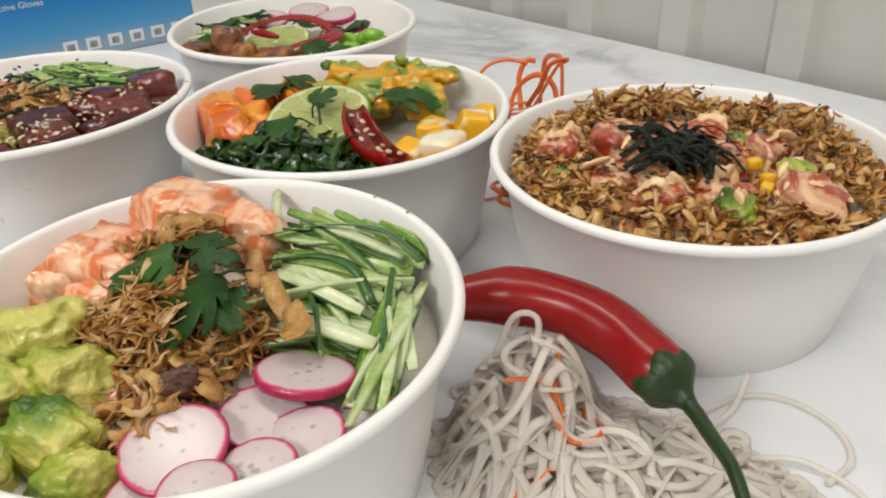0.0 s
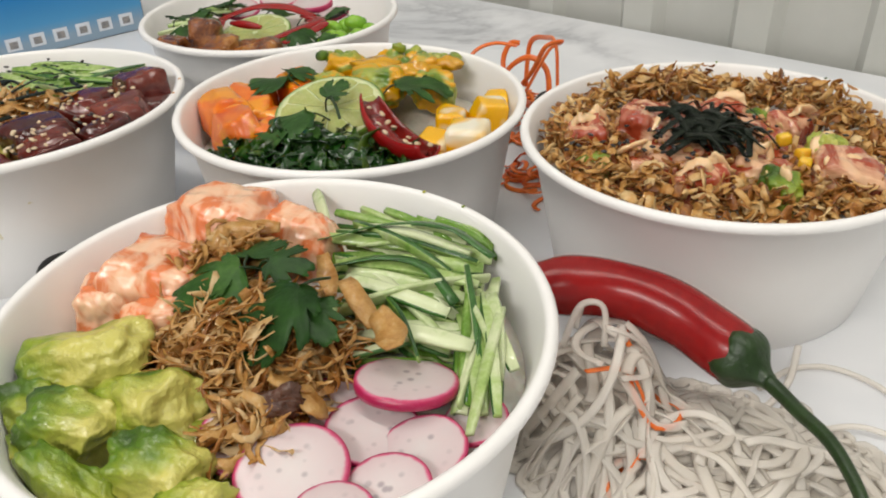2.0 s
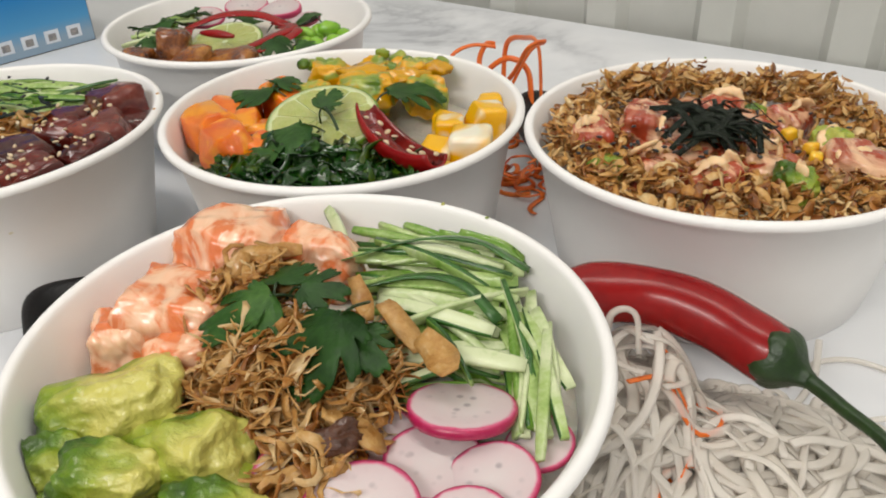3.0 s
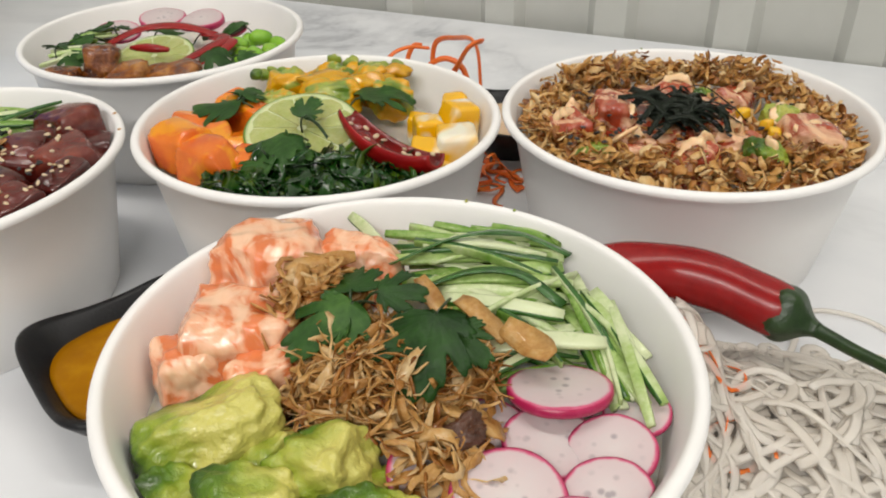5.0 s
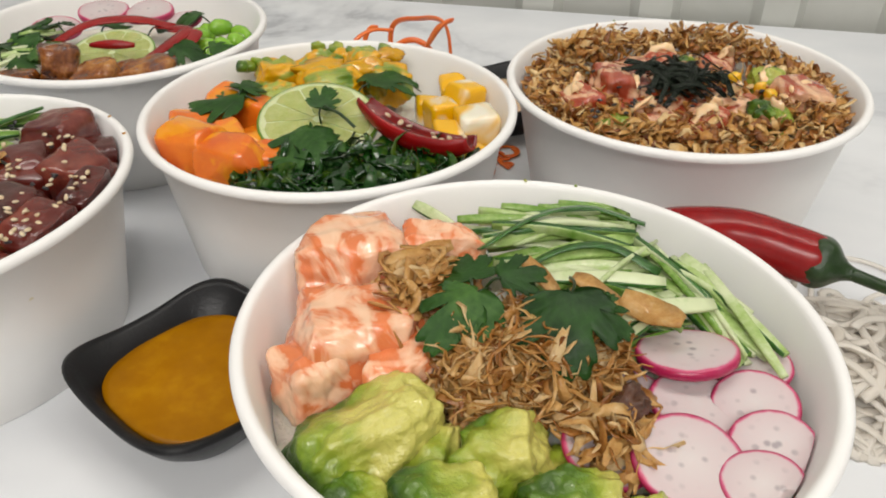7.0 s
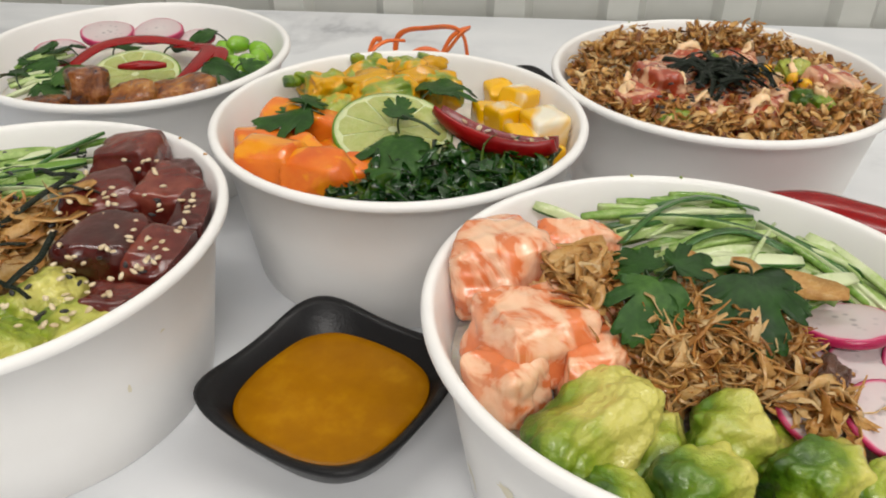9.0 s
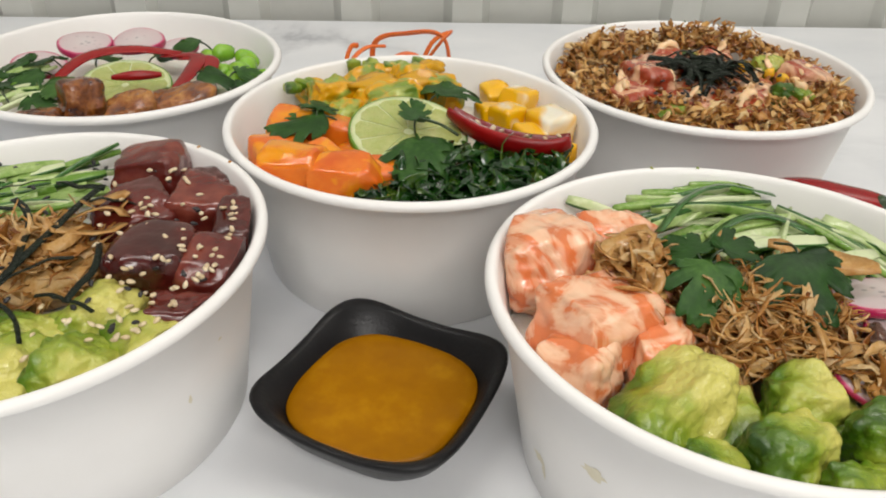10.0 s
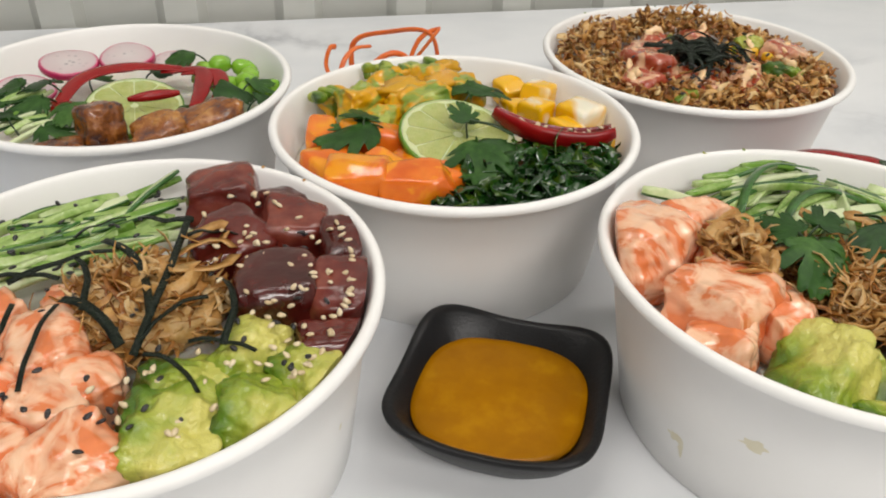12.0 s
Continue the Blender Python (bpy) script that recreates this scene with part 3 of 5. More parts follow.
def radish(bowl, x, y, z, R, rx, ry, seed, thick=1.6):
    R, t, n = R / 1e3, thick / 1e3, 44
    rnd = random.Random(seed)
    V, F, ring = [], [], []
    oval, warp = rnd.uniform(0.93, 1.0), rnd.uniform(-0.06, 0.06)
    prof = [(0.0, 1), (0.35, 1), (0.7, 1), (0.93, 1), (0.985, 0.8), (1.0, 0.0), (0.985, -0.8), (0.93, -1), (0.5, -1), (0.0, -1)]
    for s, h in prof:
        for k in range(n):
            a = 2 * math.pi * k / n
            px, py = R * s * math.cos(a), R * s * oval * math.sin(a) * (1 + 0.02 * math.sin(3 * a + seed))
            V.append((px, py, h * t / 2 + warp * (px * px - py * py) / R))
            ring.append(s if abs(h) == 1 else 1.0)
    for i in range(len(prof) - 1):
        for k in range(n):
            j = (k + 1) % n
            F.append((i * n + k, (i + 1) * n + k, (i + 1) * n + j, i * n + j))
    m = pose(*spot(bowl, x, y, z), rx, ry, 0)
    me = make_mesh("radish_slice", contain(bowl, V, m), F, RADISH)
    at = me.attributes.new("ring", "FLOAT", "POINT")
    at.data.foreach_set("value", np.array(ring, np.float32))
    thing("radish_slice", me, m, "thin white radish slice with a magenta skin edge", "radish", "radish slices")


def stick(bowl, p0, p1, seed, w=1.7, h=1.3, skin=True, sag=1.5, group="cucumber sticks"):
    """A cut cucumber stick; one of its sides carries the dark skin."""
    rnd = random.Random(seed)
    a, b = np.array(p0) / 1e3, np.array(p1) / 1e3
    mid = (a + b) / 2 + np.array([rnd.uniform(-1, 1), rnd.uniform(-1, 1), sag * rnd.uniform(0.3, 1)]) / 1e3
    c = a.copy()
    path = spline([a - c, mid - c, b - c], 9)
    w, h = w / 1e3, h / 1e3
    e = 0.25
    sec = [(-w, -h * (1 - e)), (-w * (1 - e), -h), (w * (1 - e), -h), (w, -h * (1 - e)), (w, h * (1 - e)), (w * (1 - e), h), (-w * (1 - e), h), (-w, h * (1 - e))]
    tw = np.full(9, rnd.choice([0, 0.4, -0.5, 1.2, 2.6, 3.1]) + rnd.uniform(-0.3, 0.3)) + np.linspace(0, rnd.uniform(-0.4, 0.4), 9)
    taper = np.array([0.8, 0.95, 1, 1, 1, 1, 1, 0.92, 0.72])
    V, F = sweep(path, sec, taper, twist=tw)
    here = pose(*spot(bowl, *(c * 1e3)))
    V = contain(bowl, V, here)
    idx = [1 if skin and i < 64 and i % 8 in (3, 4) else 0 for i in range(len(F))]
    me = make_mesh("cucumber_stick", V, F, [CUKE, CUKE_SKIN], True, idx)
    thing("cucumber_stick", me, here, "julienned pale green cucumber stick", "cucumber", group)


def lime_wheel(bowl, x, y, z, R, rx, ry, rz, thick=4.0):
    R, t, n = R / 1e3, thick / 2e3, 60
    ob = thing("lime_slice", None, pose(*spot(bowl, x, y, z), rx, ry, rz), "round juicy lime slice with green rind", "lime", "lime slices")
    part("rind", make_mesh("rind", *lathe([(R * 0.965, -t), (R, -t * 0.7), (R, t * 0.7), (R * 0.965, t), (R * 0.965, -t)], n), LIME_RIND), ob, None, "green lime rind")
    part("pith", make_mesh("pith", *lathe([(0, -t * 0.9), (R * 0.966, -t * 0.9), (R * 0.966, t * 0.92), (R * 0.90, t * 0.9), (0.0, t * 0.8)], n), LIME_PITH), ob, None, "pale lime pith")
    wedge = []
    for zz in (0.0, t * 1.03):
        for s in (0.09, 0.5, 0.89):
            for q in (-1, -0.4, 0.4, 1):
                half = 0.297 - 0.011 / s * 0.35
                k = s * (1.0 if abs(q) < 1 else 0.94)
                wedge.append((R * k * math.cos(half * q), R * k * math.sin(half * q), zz if zz == 0 or s < 0.85 else zz * 0.96))
    F = []
    for i in range(2):
        for k in range(3):
            F.append((12 + i * 4 + k, 12 + i * 4 + 4 + k, 12 + i * 4 + 5 + k, 12 + i * 4 + 1 + k))
    F += [(8 + k, 9 + k, 21 + k, 20 + k) for k in range(3)] + [(1 + k, k, 12 + k, 13 + k) for k in range(3)]
    F += [(0, 4, 16, 12), (4, 8, 20, 16), (7, 3, 15, 19), (11, 7, 19, 23)]
    me = make_mesh("segment", wedge, F, LIME_PULP, False)
    for k in range(10):
        part("segment", me, ob, pose(0, 0, 0, 0, 0, 36 * k + 8), "translucent lime segment" if k == 0 else "")
    return ob


def flake_pile(name, bowl, count, seed, where, length, width, bend, label, mat=ONION, thick=0.00035, tilt=55):
    bx, by, _ = BOWLS[bowl]
    rnd = random.Random(seed)
    out = []
    for _ in range(count):
        x, y, z = where(rnd)
        V, F = curl(rnd, rnd.uniform(*length) / 1e3, rnd.uniform(*width) / 1e3, thick, bend)
        out.append((turned(V, pose(x / 1e3, y / 1e3, z / 1e3) @ any_turn(rnd, tilt)), F))
    V, F = join(out)
    return thing(name, make_mesh(name, contain(bowl, V, pose(bx, by, LIFT)), F, mat), pose(bx, by, LIFT), label, "seaweed" if mat is SEAWEED else "fried onion", kind="stuff")


def frizz(name, bowl, count, seed, where, length, width, label, mat):
    """Fine wavy shreds lying across one another in a heap."""
    bx, by, _ = BOWLS[bowl]
    rnd = random.Random(seed)
    out = []
    for _ in range(count):
        x, y, z = where(rnd)
        n = 9
        l = rnd.uniform(*length) / n
        p, a, e = np.zeros(3), rnd.uniform(0, 6.28), rnd.gauss(0, 0.35)
        da = rnd.uniform(-0.45, 0.45)
        P = []
        for _ in range(n):
            P.append(p.copy())
            a += da + rnd.uniform(-0.35, 0.35)
            e = 0.7 * e + rnd.gauss(0, 0.36)
            p = p + np.array([math.cos(a) * math.cos(e), math.sin(a) * math.cos(e), math.sin(e)]) * l
        P = np.array(P)
        P += np.array([x, y, z]) - P.mean(0)
        w = rnd.uniform(*width) / 1e3
        cup = w * rnd.uniform(-0.2, 0.9)
        tw = np.cumsum([rnd.uniform(-0.5, 0.5) for _ in range(n)])
        sc = np.array([0.35, 0.7, 0.9, 1, 1, 1, 0.9, 0.65, 0.3]) * np.array([rnd.uniform(0.75, 1.2) for _ in range(n)])
        out.append(sweep(P / 1e3, [(-w, cup - 0.00016), (0, -0.00016), (w, cup * 0.6 - 0.00016), (w, cup * 0.6 + 0.00016), (0, 0.00016), (-w, cup + 0.00016)], sc, twist=tw))
    V, F = join(out)
    return thing(name, make_mesh(name, contain(bowl, V, pose(bx, by, LIFT)), F, mat), pose(bx, by, LIFT), label, "fried onion", kind="stuff")


def seeds(bowl, count, where, mat, seed, label):
    rnd = random.Random(seed)
    V, F = blob(0.00155, 0.0009, 0.0006, 7, 5)
    V[:, 1] *= 1 - 0.35 * V[:, 0] / 0.0017
    me = make_mesh("sesame_seed", V, F, mat)
    for _ in range(count):
        x, y, z = where(rnd)
        k = min(1.0, 71 / max(1.0, math.hypot(x, y)))
        x, y = x * k, y * k
        thing("sesame_seed", me, pose(*spot(bowl, x, y, z), rnd.uniform(-30, 30), rnd.uniform(-30, 30), rnd.uniform(0, 360)), label, "sesame seed", "sesame seeds")


def ribbon(bowl, pts, w, seed, label="thin black strip of shredded nori", mat=NORI, name="nori_strip", category="nori", group="nori strips"):
    rnd = random.Random(seed)
    P = spline(np.array(pts) / 1e3, 12)
    c = P.mean(0)
    tw = np.linspace(rnd.uniform(-0.6, 0.6), rnd.uniform(-0.6, 0.6), 12)
    V, F = sweep(P - c, flat_section(w / 1e3, 0.0002), twist=tw)
    here = pose(*spot(bowl, *(c * 1e3)))
    V = contain(bowl, V, here)
    thing(name, make_mesh(name, V, F, mat), here, label, category, group)


def wander(rnd, start, heading, n, step, turn, inside, climb=0.0):
    """A thread that curls about and stays within a heap."""
    p, a, da = np.array(start, float), heading, rnd.uniform(-turn, turn)
    out = [p.copy()]
    for _ in range(n):
        da += rnd.uniform(-turn, turn) * 0.5
        da = max(-turn, min(turn, da))
        a += da
        p = p + np.array([math.cos(a), math.sin(a), 0]) * step
        top = inside(p[0], p[1])
        if top <= 0.6:
            a += 0.9
        p[2] += rnd.uniform(-1.2, 1.2)
        p[2] = max(1.0, min(p[2], max(top, 1.0)))
        out.append(p.copy())
    return np.array(out)


def disc_at(cx, cy, rx, ry, z0, z1):
    def where(rnd):
        a, s = rnd.uniform(0, 2 * math.pi), math.sqrt(rnd.random())
        return cx + rx * s * math.cos(a), cy + ry * s * math.sin(a), z0 + (z1 - z0) * (1 - s * s) * rnd.uniform(0.5, 1.0)
    return where


# ---- bowl with salmon, avocado, radish and cucumber ----
for k, a in enumerate([(-53, 49, 57, 19, 17, 14, 20), (-20, 52, 54, 15, 9, 12, -12), (-53, 10, 54, 19, 16, 14, 10), (-66, -2, 50, 9, 11, 11, 30), (-34, 22, 51, 12, 13, 12, 45), (-40, -2, 50, 13, 11, 12, 75)]):
    salmon("F", *a, 11 + k)
for k, a in enumerate([(-51, -28, 52, 19, 14, 12, 25), (-16, -41, 53, 15, 11, 11, -8), (-33, -54, 52, 14, 10, 11, 12), (-55, -50, 47, 9, 10, 10, 50), (-2, -59, 51, 14, 9, 11, 5),
                       (-22, -70, 48, 15, 8, 10, -14), (14, -66, 48, 12, 8, 10, 20), (-43, -66, 45, 12, 8, 9, -30), (-36, -38, 46, 14, 12, 9, 80), (-4, -44, 46, 14, 10, 8, 10)]):
    avocado("F", *a, 31 + k)
for k, a in enumerate([(47, -8, 54.5, 15.5, -15, -2, 3.4), (44, -25, 50.5, 14, 3, 3, 1.6), (60, -28, 51.5, 12.5, 8, -8, 1.6), (32, -48, 54.0, 15.2, 9, 2, 1.9), (57, -45, 53.0, 12.0, 9, -8, 1.6),
                       (48, -57, 53.4, 11, 8, -6, 1.6), (13, -40, 52.0, 13, 8, 14, 1.6), (69, -12, 50.0, 10, 6, -14, 1.6), (27, -20, 49.4, 12, 4, 5, 1.6), (34, -62, 49.5, 11, 8, -4, 1.6)]):
    radish("F", *a[:6], 71 + k, a[6])

rnd = random.Random(5)
for k in range(54):
    s = k / 53
    lay = rnd.random()
    y = 60 - 58 * s + rnd.uniform(-3, 3)
    x0, x1 = -6 + 34 * s + rnd.uniform(-7, 7), 44 + 12 * s + rnd.uniform(-6, 7)
    z = 52 + 12 * lay - 4 * s
    t = rnd.gauss(0, 6)
    stick("F", (x0, y - t, z + rnd.uniform(-2, 1)), (x1, y + t, z - rnd.uniform(0, 4)), 200 + k, rnd.uniform(1.7, 3.2), rnd.uniform(0.7, 1.3), rnd.random() < 0.6, 3.0)
for k in range(20):
    x0, y0 = 50 + rnd.uniform(-4, 10), 52 - 24 * rnd.random()
    stick("F", (x0, y0, 58 + rnd.uniform(-5, 4)), (64 + rnd.uniform(-2, 11), -14 + 26 * rnd.random(), 52 + rnd.uniform(-3, 3)), 260 + k, rnd.uniform(1.5, 2.8), rnd.uniform(0.7, 1.2), rnd.random() < 0.65, 3.0)
stick("F", (65, 27, 61), (71, -22, 55), 290, 1.6, 1.0, False)
stick("F", (57, 34, 60), (76, -13, 55), 291, 1.7, 1.2, True)
for k in range(9):
    x0 = -12 + 5 * k + rnd.uniform(-3, 3)
    stick("F", (x0, 68 + rnd.uniform(-3, 6), 60 + rnd.uniform(-3, 3)), (x0 + 30, 62 + rnd.uniform(-4, 6), 60 + rnd.uniform(-3, 2)), 300 + k, 1.6, 1.2, rnd.random() < 0.3)
stick("F", (-27, 77, 62), (-12, 57, 60), 320, 2.2, 1.2, True)
for k, (a, b, c, d) in enumerate([((-8, 43, 63), (13, 56, 66), (34, 61, 66), (54, 53, 62)), ((4, 31, 62), (20, 37, 65), (36, 36, 65), (50, 26, 60))]):
    ribbon("F", [a, b, c, d], 1.9, 330 + k, "dark green curved strip of cucumber peel", CUKE_SKIN, "cucumber_peel", "cucumber", "cucumber peel strips")

put_chunk("F", "shallot_core", SHALLOT, -4, -6, 52, 27, 19, 9, 0, 901, "packed golden fried shallot under the loose shreds", "fried onion", "", wobble=0.25, n=17, power=2.5)
frizz("fried_shallots", "F", 300, 3, disc_at(-4, -6, 31, 22, 54, 69), (14, 34), (0.7, 2.2), "golden brown crispy fried shallot shreds in a heap", SHALLOT)
frizz("fried_shallots", "F", 240, 9, disc_at(-3, -7, 32, 24, 56, 70), (16, 36), (0.3, 0.8), "thin golden fried shallot threads", SHALLOT)
frizz("fried_shallots", "L", 180, 53, disc_at(3, -4, 28, 24, 57, 69), (16, 36), (0.3, 0.8), "thin golden fried shallot threads", SHALLOT)
flake_pile("fried_shallots", "F", 30, 7, disc_at(-2, -8, 29, 22, 57, 70), (8, 20), (1.0, 2.6), 6.5, "golden crispy fried shallot curls", SHALLOT, 0.0002, 40)
frizz("fried_shallots", "F", 70, 4, disc_at(-30, 24, 15, 11, 63, 70), (12, 30), (0.9, 2.6), "pale golden crispy fried shallot shreds", SHALLOT)
flake_pile("fried_shallots", "F", 22, 8, disc_at(-30, 20, 13, 11, 64, 69), (9, 22), (1.2, 3.4), 5.5, "pale golden crispy fried shallot curls", SHALLOT, 0.0002, 40)
frizz("fried_shallots", "F", 90, 6, disc_at(14, -36, 12, 14, 53, 62), (12, 28), (0.6, 1.9), "golden brown crispy fried shallot shreds hanging over", SHALLOT)
for k, (x, y, z, r, w) in enumerate([(-40, 12, 66, 5, 2.0), (-37, 9, 67, 3, 1.6), (-33, 30, 69, 8, 0.9)]):
    r2 = random.Random(360 + k)
    pts = [(x + r * (1 + 0.03 * q) * math.cos(a) * 1.15, y + r * math.sin(a) * 0.85, z + 1.8 * math.sin(2 * a + k) + 0.25 * q) for q, a in enumerate(np.linspace(r2.uniform(0, 3), r2.uniform(6.5, 9.5), 12))]
    ribbon("F", pts, w, 360 + k, "curled pale golden fried shallot ring", SHALLOT, "fried_shallot_ring", "fried onion", "fried shallot rings")
put_chunk("F", "burnt_shallot", DARK_SHALLOT, 20, -32, 60, 6, 4.5, 4, 30, 905, "dark brown overfried shallot knot", "fried onion", "", wobble=0.5, n=15, power=2.5)
for k, (x, y, z, l, w, rx, ry, rz) in enumerate([(38, 1, 64.5, 24, 5.0, 40, 10, -38), (27, -28, 58, 12, 4.0, 0, 8, -15), (24, 10, 66, 22, 3.6, 10, 4, -40), (20, -26, 61, 14, 3.6, -10, 10, 20), (-30, 34, 69, 26, 3.0, 5, -8, 12), (8, 20, 66, 18, 3.2, 20, 10, -60)]):
    r2 = random.Random(40 + k)
    V, F = curl(r2, l / 1e3, w / 1e3, 0.0004, 1.2, 11)
    thing("fried_shallot", make_mesh("fried_shallot", V, F, SHALLOT), pose(*spot("F", x, y, z), rx, ry, rz), "large translucent golden fried shallot flake", "fried onion", "large fried flakes")
for k, a in enumerate([(-15, 6, 73, 24, -10, 8, 224), (-16, 13, 73, 18, -8, 0, 98), (-7, 11, 74, 15, 18, -4, 4), (11, -2, 76, 27, 6, 24, 254), (17, -5, 73, 14, 10, 14, -46), (-15, 2, 71, 14, 0, 8, 190)]):
    leaf("F", *a, 1 + k)

# ---- bowl with carrot, lime, egg tofu and seaweed ----
for k, a in enumerate([(-58, -20, 55, 15, 12, 11, -34), (-41, -36, 54, 16, 11, 11, -20), (-22, -36, 51, 12, 9, 9, -14), (-46, -14, 51, 9, 10, 10, 20), (-36, 12, 53, 17, 9, 10, -30), (-60, 2, 50, 13, 12, 10, 10), (-30, -14, 50, 14, 10, 9, 30), (-52, 32, 52, 12, 7, 7, 60)]):
    put_chunk("M", "carrot_chunk", CARROT, *a, 51 + k, "shiny orange cooked carrot chunk with yellow sauce", "carrot", "carrot chunks", cuts=6, wobble=0.05, power=7, n=13, deep=0.66)
for k, a in enumerate([(-26, 44, 57, 13, 10, 11, 10), (-6, 58, 57, 13, 9, 10, -10), (16, 50, 58, 12, 10, 11, 40), (28, 36, 56, 12, 10, 10, 20), (-2, 28, 57, 19, 11, 11, -5), (-26, 24, 54, 11, 10, 10, 30), (10, 66, 56, 10, 7, 8, 0), (-30, 60, 54, 9, 8, 8, 0)]):
    avocado("M", *a, 61 + k, mat=AVO_SAUCE, label="avocado chunk under glossy yellow sauce")
r2 = random.Random(8)
for k in range(18):
    a = math.radians(r2.uniform(60, 130))
    rr = r2.uniform(66, 76)
    put_chunk("M", "spring_onion_bit", AVOCADO, rr * math.cos(a), rr * math.sin(a), 62 + r2.uniform(-2, 3), r2.uniform(2.5, 5), r2.uniform(2, 4), 2.4, r2.uniform(0, 180), 400 + k, "small chopped pale green avocado bit", "avocado", "small green bits", n=5)
for k, (x, y, hx, hy) in enumerate([(-4, 40, 15, 9), (18, 40, 11, 9), (30, 54, 8, 6)]):
    V, F = blob(hx / 1e3, hy / 1e3, 0.004, 20, 10, k + 3, 0.5)
    thing("sauce_blob", make_mesh("sauce_blob", V, F, YSAUCE), pose(*spot("M", x, y, 65.2)), "glossy poured yellow mango sauce", "sauce", "poured sauce")
for k, a in enumerate([(64, -14, 53, 9.5, 10, 10, 8), (50, 2, 53, 7, 8, 8, 15), (63, 18, 53, 9, 8, 9, 30), (50, -20, 51, 7, 8, 8, 0), (46, 14, 51, 7, 7, 7, 0), (62, 40, 50, 8, 8, 7, 0), (56, -36, 50, 8, 7, 6, 20)]):
    put_chunk("M", "egg_tofu_cube", TOFU, *a, 81 + k, "white egg tofu cube with yellow sauce on top", "tofu", "egg tofu cubes", cuts=1, wobble=0.03, power=9, n=9, tilt=8)
lime_wheel("M", -6, -12, 60, 27.5, 15, -3, 12)


def seaweed_at(rnd):
    a, s = rnd.uniform(0, 2 * math.pi), math.sqrt(rnd.random())
    x, y = 6 + 50 * s * math.cos(a), -50 + 22 * s * math.sin(a)
    k = 76 / max(76, math.hypot(x, y))
    return x * k, y * k, 49 + 11 * rnd.random() * (1 - 0.5 * s)


tagged(frizz("seaweed_salad", "M", 330, 12, seaweed_at, (18, 40), (1.4, 3.4), "dark green glossy shredded seaweed salad", SEAWEED), "", "seaweed")
for k, a in enumerate([(-39, 8, 66, 28, -4, 2, 174), (-40, 12, 67, 17, 8, 0, 70), (18, 14, 67, 29, 0, 0, 32), (-8, -31, 66, 28, 6, 12, 236), (-6, -38, 64, 17, 16, 6, 292), (-4, -16, 69, 14, 6, -34, 66)]):
    leaf("M", *a, 21 + k)
ribbon("M", [(10, -32, 66), (4, -24, 69), (-3, -16, 69.5)], 0.7, 350, "thin green coriander stem", STEM, "coriander_sprig", "coriander", "coriander leaves")


def halved_chili(bowl, pts, width, rz_open, label):
    """A slit chili half: a thick boat-shaped shell with membranes and seeds."""
    P = spline(np.array(pts) / 1e3, 22)
    c = P.mean(0)
    w = width / 1e3
    arc = [(w * math.cos(math.radians(a)), w * 0.9 * math.sin(math.radians(a))) for a in range(175, 366, 19)]
    inner = [(0.84 * u, 0.84 * v + 0.0003) for u, v in arc[::-1]]
    prof = np.array([0.25 + 0.75 * math.sin(math.pi * min(1, (k + 1.5) / 25)) ** 0.6 for k in range(22)])
    V, F = sweep(P - c, arc + inner, prof, up=(0, 0, 1), twist=np.full(22, rz_open))
    n = len(arc)
    idx = [1 if i < 21 * 2 * n and i % (2 * n) >= n else 0 for i in range(len(F))]
    ob = thing("chili_half", None, pose(*spot(bowl, *(c * 1e3))), label, "chili", "red chili pieces")
    part("shell", make_mesh("shell", V, F, [CHILI, CHILI_IN], True, idx), ob)
    V2, F2 = sweep((P - c)[3:-3] - (0, 0, w * 0.5), round_section(w * 0.42, w * 0.2, 8), None)
    part("membrane", make_mesh("membrane", V2, F2, CHILI_IN), ob, None, "pale red inner membrane")
    sv, sf = blob(0.0017, 0.0013, 0.0006, 9, 5)
    me = make_mesh("seed", sv, sf, SEED)
    rr = random.Random(int(width * 10))
    for k in range(11):
        p = (P - c)[3 + int(k * 1.5)]
        part("seed", me, ob, pose(p[0] + rr.uniform(-0.4, 0.4) * w, p[1] + rr.uniform(-0.4, 0.4) * w, p[2] - w * 0.12 + rr.uniform(0, 0.001), rr.uniform(-40, 40), rr.uniform(-40, 40), rr.uniform(0, 180)))


halved_chili("M", [(14, -10, 70), (24, -21, 65), (36, -31, 62), (49, -39, 61.5), (58, -44, 64)], 10.0, 0.35, "halved red chili with pale seeds lying open")

# ---- bowl topped with fried onion flakes ----
for k, a in enumerate([(-48, -4, 56, 9, 12, 9, 10), (-27, 12, 57, 11, 18, 11, -10), (0, -32, 55, 12, 9, 9, 30), (54, -14, 57, 13, 12, 10, 20), (5, 40, 56, 10, 8, 8, 15), (34, 34, 54, 12, 9, 9, 60), (-22, -24, 53, 12, 10, 8, 0), (22, -14, 52, 12, 10, 9, 40)]):
    salmon("R", *a, 101 + k, mat=CREAMY, label="salmon cube streaked with creamy orange sauce")
for k, a in enumerate([(46, 4, 58, 8, 9, 9, 20), (30, -32, 56, 8, 11, 9, 10), (-40, -28, 54, 8, 7, 7, 0), (20, 38, 55, 7, 6, 6, 30), (-14, 30, 54, 8, 8, 7, 0)]):
    avocado("R", *a, 121 + k, label="avocado cube smeared with creamy sauce")

